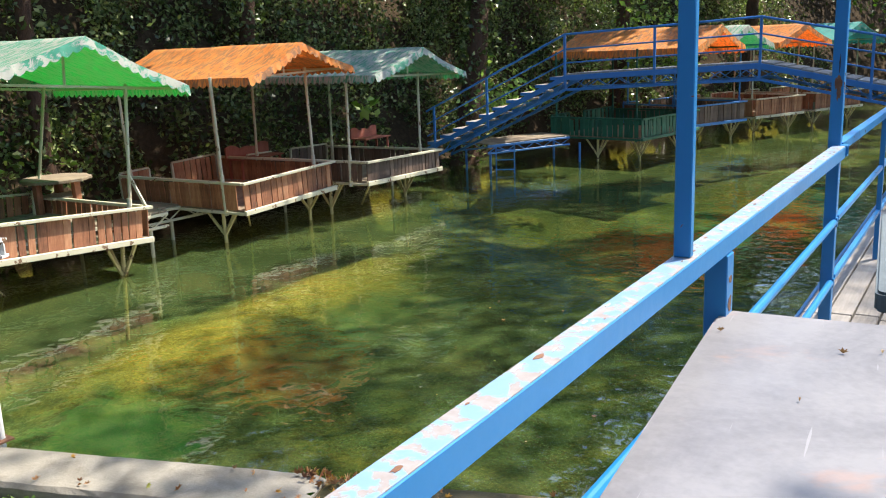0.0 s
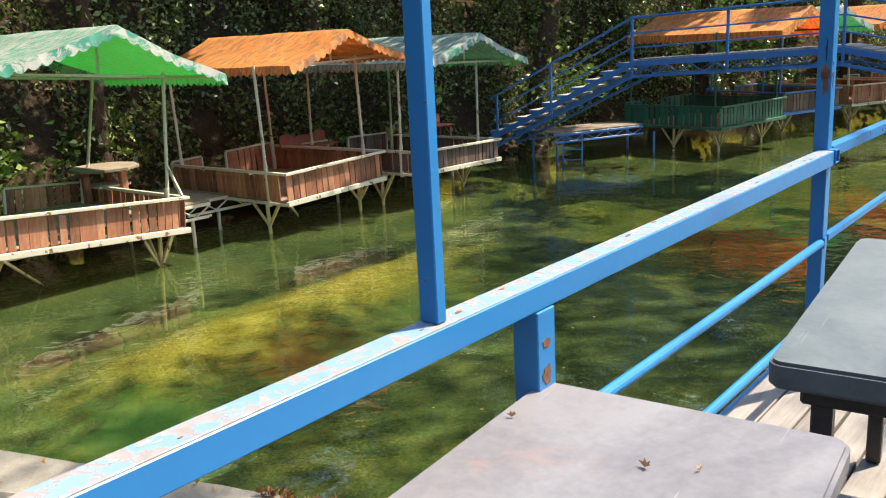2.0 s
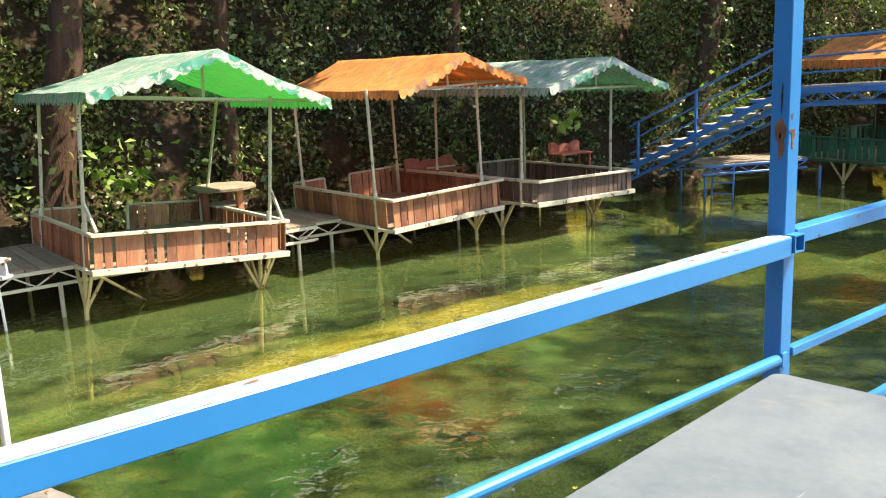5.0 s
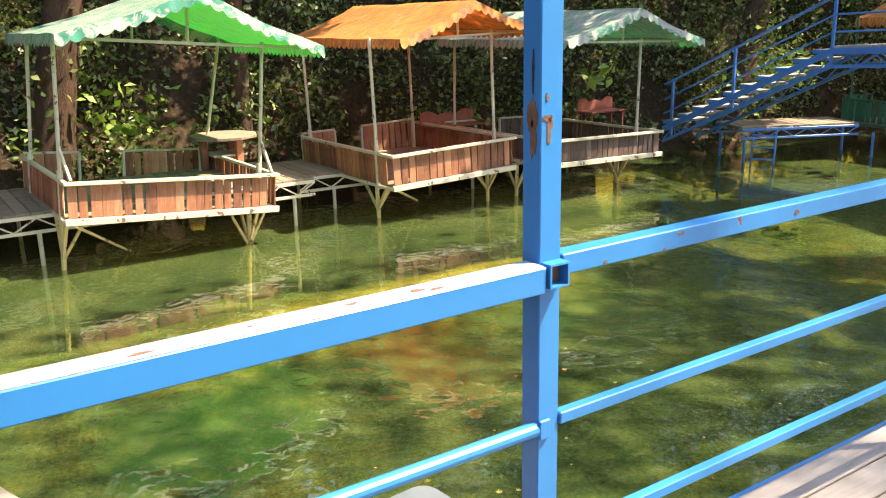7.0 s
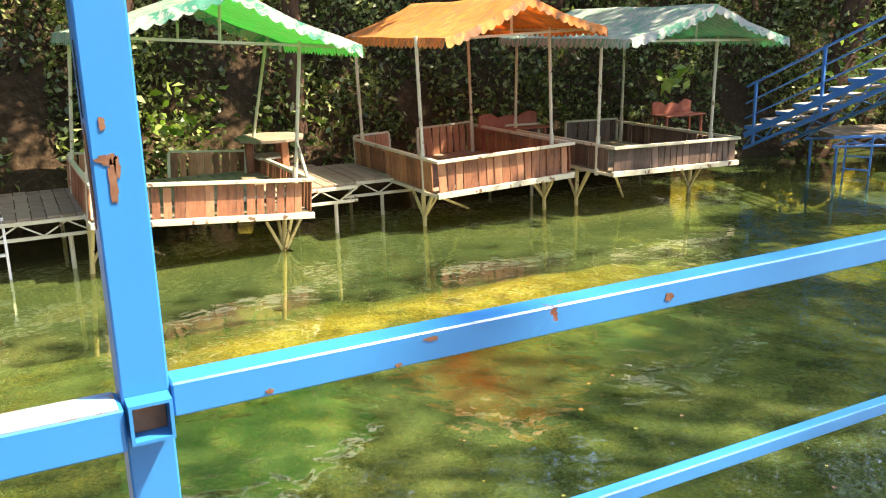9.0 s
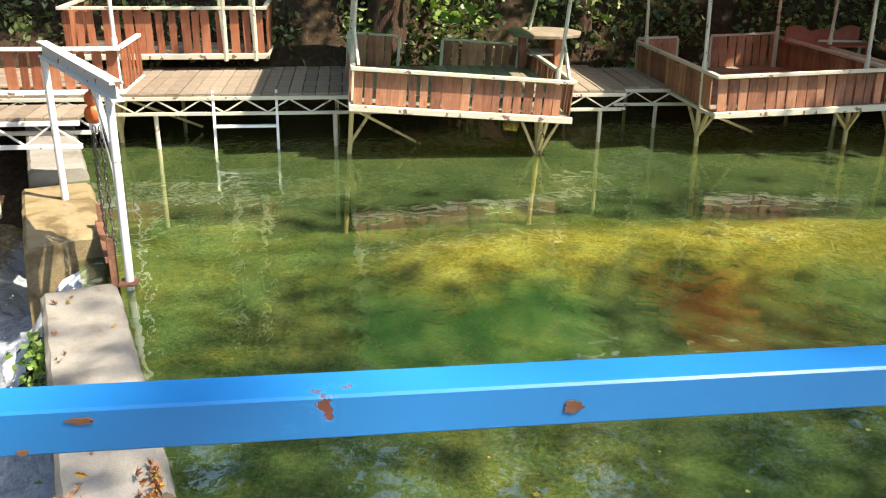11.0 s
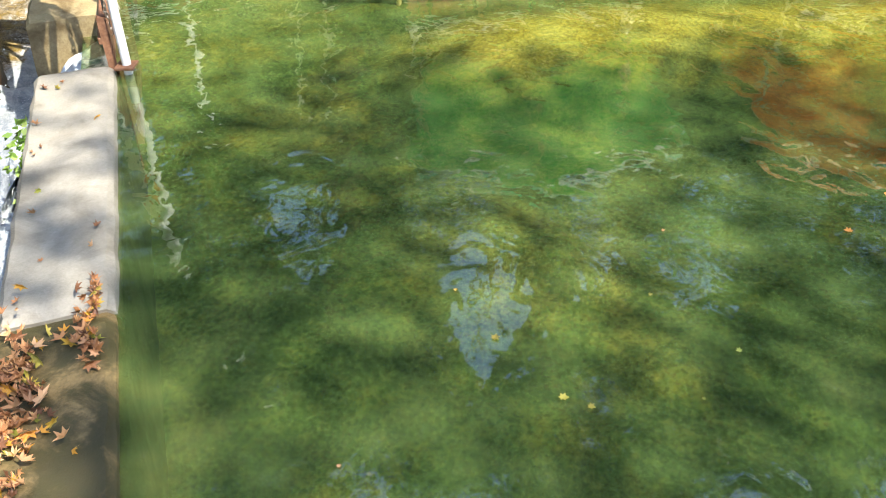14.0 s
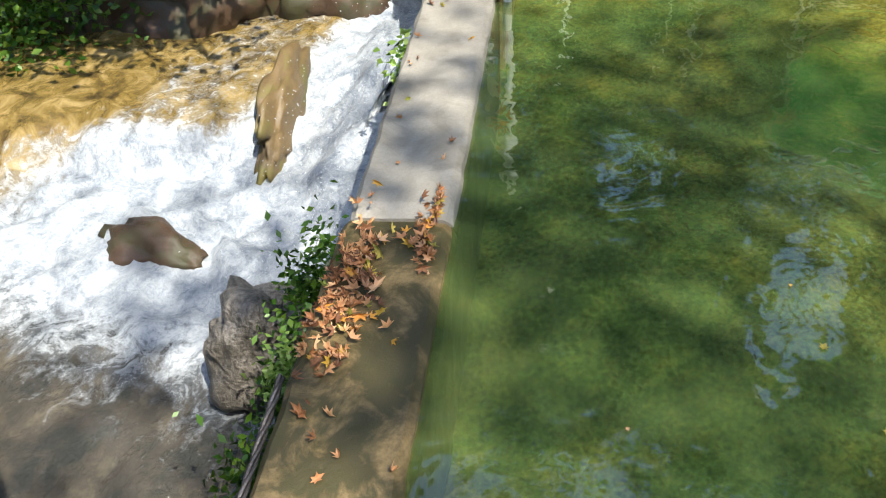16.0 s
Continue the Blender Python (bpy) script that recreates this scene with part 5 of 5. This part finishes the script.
tree((5.5, 31, -0.5), (5.0, 31, 6.0), 0.3, ((2.5, 32, 6.0), (4.5, 5.5, 4.5)), 55, 13000, 0.2, 14, "tall broad-leaved tree added out of view on the near bank", 0)

rng = np.random.default_rng(4)
pts = []
for _ in range(120000):
    y = rng.uniform(-5, 42)
    b = bank_x(y)
    d = rng.uniform(0.1, 8.0)
    x = b - d
    clump = noise.noise(Vector((x * 0.9, y * 0.9, 7.0)))
    if clump < -0.22:
        continue
    z = ground_height(x, y) + rng.uniform(0, 0.35) + max(0, clump) * rng.uniform(0, 1.6)
    pts.append((x, y, z))
tagged(leaf_cloud("ivy", pts, 0.062, M_IVY, rng), "dense dark ivy and creepers over the bank", "ivy", kind="stuff")

# hanging curtains of creeper in front of the bank
pts = []
for k in range(150):
    y = rng.uniform(-3, 40)
    x = bank_x(y) - rng.uniform(0.2, 2.6)
    z1 = ground_height(x, y) + rng.uniform(1.6, 5.5)
    z0 = max(ground_height(x, y), z1 - rng.uniform(1.5, 4.5))
    n = int((z1 - z0) * 70)
    h = rng.uniform(0, 1, size=n)
    sway = 0.12 + 0.2 * h
    pts += list(np.stack([x + rng.normal(size=n) * sway, y + rng.normal(size=n) * sway, z0 + (z1 - z0) * h], 1))
tagged(leaf_cloud("creepers", pts, 0.054, M_IVY, rng), "hanging curtains of creeper over the bank", "creeper", kind="stuff")

# dense wood above and behind the banks
pts = []
for k in range(420):
    y = rng.uniform(-14, 52)
    x = bank_x(y) - rng.uniform(3.5, 11)
    c = np.array((x, y, ground_height(x, y) + rng.uniform(0.5, 5.5)))
    pts += list(c + rng.normal(size=(90, 3)) * np.array((0.8, 0.8, 0.6)))
for k in range(260):
    c = np.array((rng.uniform(-12, 9), rng.uniform(48, 58), rng.uniform(0, 11)))
    pts += list(c + rng.normal(size=(80, 3)) * np.array((0.9, 0.9, 0.7)))
for k in range(240):
    c = np.array((rng.uniform(5.5, 9), rng.uniform(-9, 50), rng.uniform(0.2, 8)))
    pts += list(c + rng.normal(size=(70, 3)) * np.array((0.8, 0.9, 0.7)))
for k in range(200):
    c = np.array((rng.uniform(-17, 6), rng.uniform(-12, -6.5), rng.uniform(-1, 8)))
    pts += list(c + rng.normal(size=(70, 3)) * np.array((0.9, 0.7, 0.7)))
pts = [q for q in pts if not sky_gap(q)]
tagged(leaf_cloud("woods", pts, 0.16, M_LEAF, rng), "dense broad-leaved woods closing in the pond", "woods", kind="stuff")


def plant(at, k, spread, size, material, seed, label, hang=0.0, name="plant"):
    rr = np.random.default_rng(seed)
    p = rr.normal(size=(k, 3)) * np.array(spread)
    p[:, 2] = np.abs(p[:, 2]) if not hang else -np.abs(p[:, 2])
    ob = leaf_cloud(name, p, size, material, rr, 0.4)
    ob.location = at
    return tagged(ob, label, "plant", kind="stuff")


down = lambda s, u, z: WEIR0 + wd * s - wp * u + Vector((0, 0, z))
plant(down(3.1, 0.68, -1.75), 600, (0.13, 0.07, 0.18), 0.024, M_FERN, 1, "dark green herb growing from the weir wall")
plant(down(3.55, 0.72, -2.05), 600, (0.12, 0.06, 0.2), 0.024, M_FERN, 2, "fresh green fern on the weir wall")
plant(down(4.1, 0.74, -2.1), 650, (0.16, 0.07, 0.22), 0.024, M_FERN, 3, "fresh green fern on the weir wall")
plant(down(3.7, 0.66, -1.72), 220, (0.07, 0.06, 0.14), 0.022, M_BRIGHT, 4, "yellow-green sprig on the weir wall")
plant(down(0.75, 0.57, -1.45), 200, (0.16, 0.06, 0.3), 0.032, M_BRIGHT, 5, "pale creeper hanging from the weir wall", 1)
plant(down(0.2, 0.60, -1.7), 160, (0.1, 0.06, 0.3), 0.032, M_FERN, 6, "green creeper hanging from the weir wall", 1)
for i, (x, y, z) in enumerate(((-6.25, -1.7, -2.3), (-6.05, -1.25, -2.45), (-6.6, -1.1, -2.2), (-6.6, -2.2, -1.8), (-7.0, -1.4, -1.7), (-6.4, -2.9, -1.7), (-7.6, -0.6, -1.6), (-7.7, 0.4, -1.7))):
    plant((x, y, z), 900, (0.4, 0.4, 0.35), 0.045, M_FERN, 20 + i, "leafy green plant among the stream rocks", name="shrub")
plant((-13.2, 6.9, -0.35), 60, (0.3, 0.3, 0.5), 0.095, M_BRIGHT, 31, "big-leaved pale green plant behind the hut", name="shrub")
plant((-13.3, 7.2, -0.9), 200, (0.25, 0.4, 0.4), 0.06, M_IVY, 32, "leafy green shrub behind the hut", name="shrub")
plant((-11.8, 15.5, 0.05), 22, (0.16, 0.22, 0.18), 0.13, M_BRIGHT, 33, "pale big-leaved plant by the stair", name="shrub")
plant((-10.2, 18.9, -0.1), 260, (0.4, 0.5, 0.45), 0.08, M_BRIGHT, 34, "sunlit yellow-green shrub under the footbridge", name="shrub")
plant((-9.0, 25.2, 0.6), 420, (0.7, 0.9, 1.3), 0.1, M_BRIGHT, 35, "sunlit yellow-green shrub on the far bank", name="shrub")

# fallen leaves on the weir
rl = random.Random(5)
for i in range(300):
    if i < 205:
        s, u = rl.gauss(3.45, 0.32), 0.40 + rl.gauss(0, 0.07)
    elif i < 262:
        s, u = rl.gauss(2.95, 0.2), 0.06 + abs(rl.gauss(0, 0.05))
    else:
        s, u = rl.uniform(0.1, 7), rl.uniform(0.03, 0.5)
    u = min(max(u, 0.02), 0.53)
    p = WEIR0 + wd * s - wp * u
    z = (WEIR if s < 2.82 else WEIR - 0.02) + 0.012 + (rl.uniform(0, 0.05) if i < 262 else 0)
    yel = rl.random() < 0.12
    lf = litter_leaf(p.x, p.y, z, rl.uniform(0.045, 0.085) if i < 262 else rl.uniform(0.04, 0.07), rl.uniform(0, 6.28), M_LEAFYEL if yel else M_LEAFDRY, label="yellow fallen plane leaf" if yel else "curled brown fallen plane leaf")
    lf.scale = (rl.uniform(0.3, 0.75), rl.uniform(0.9, 1.5), rl.uniform(1.5, 4.5))
    lf.rotation_euler = (rl.gauss(0, 0.7), rl.gauss(0, 0.7), rl.uniform(0, 6.28))
for i in range(30):
    litter_leaf(rl.uniform(-5, -1), rl.uniform(5.2, 9), WATER + 0.004, rl.uniform(0.02, 0.05), rl.uniform(0, 6.28), M_LEAFYEL if rl.random() < 0.6 else M_LEAFDRY, label="small leaf floating on the pond")

# cable along the lower edge of the weir
bm = bmesh.new()
for strand in range(3):
    prev = None
    for i in range(90):
        t = i / 89
        a = t * 60 + strand * 2.094
        c = down(3.9 + 3.2 * t, 0.60, WEIR - 0.05 - 0.25 * math.sin(math.pi * (t * 0.5)) * 0.4)
        p = c + Vector((0, math.cos(a), math.sin(a))) * 0.011
        if prev:
            pipe(prev, p, 0.0095, bm, 6)
        prev = p
tagged(part("steel_cable", bm, M_CHAIN), "twisted steel cable along the weir wall", "cable")
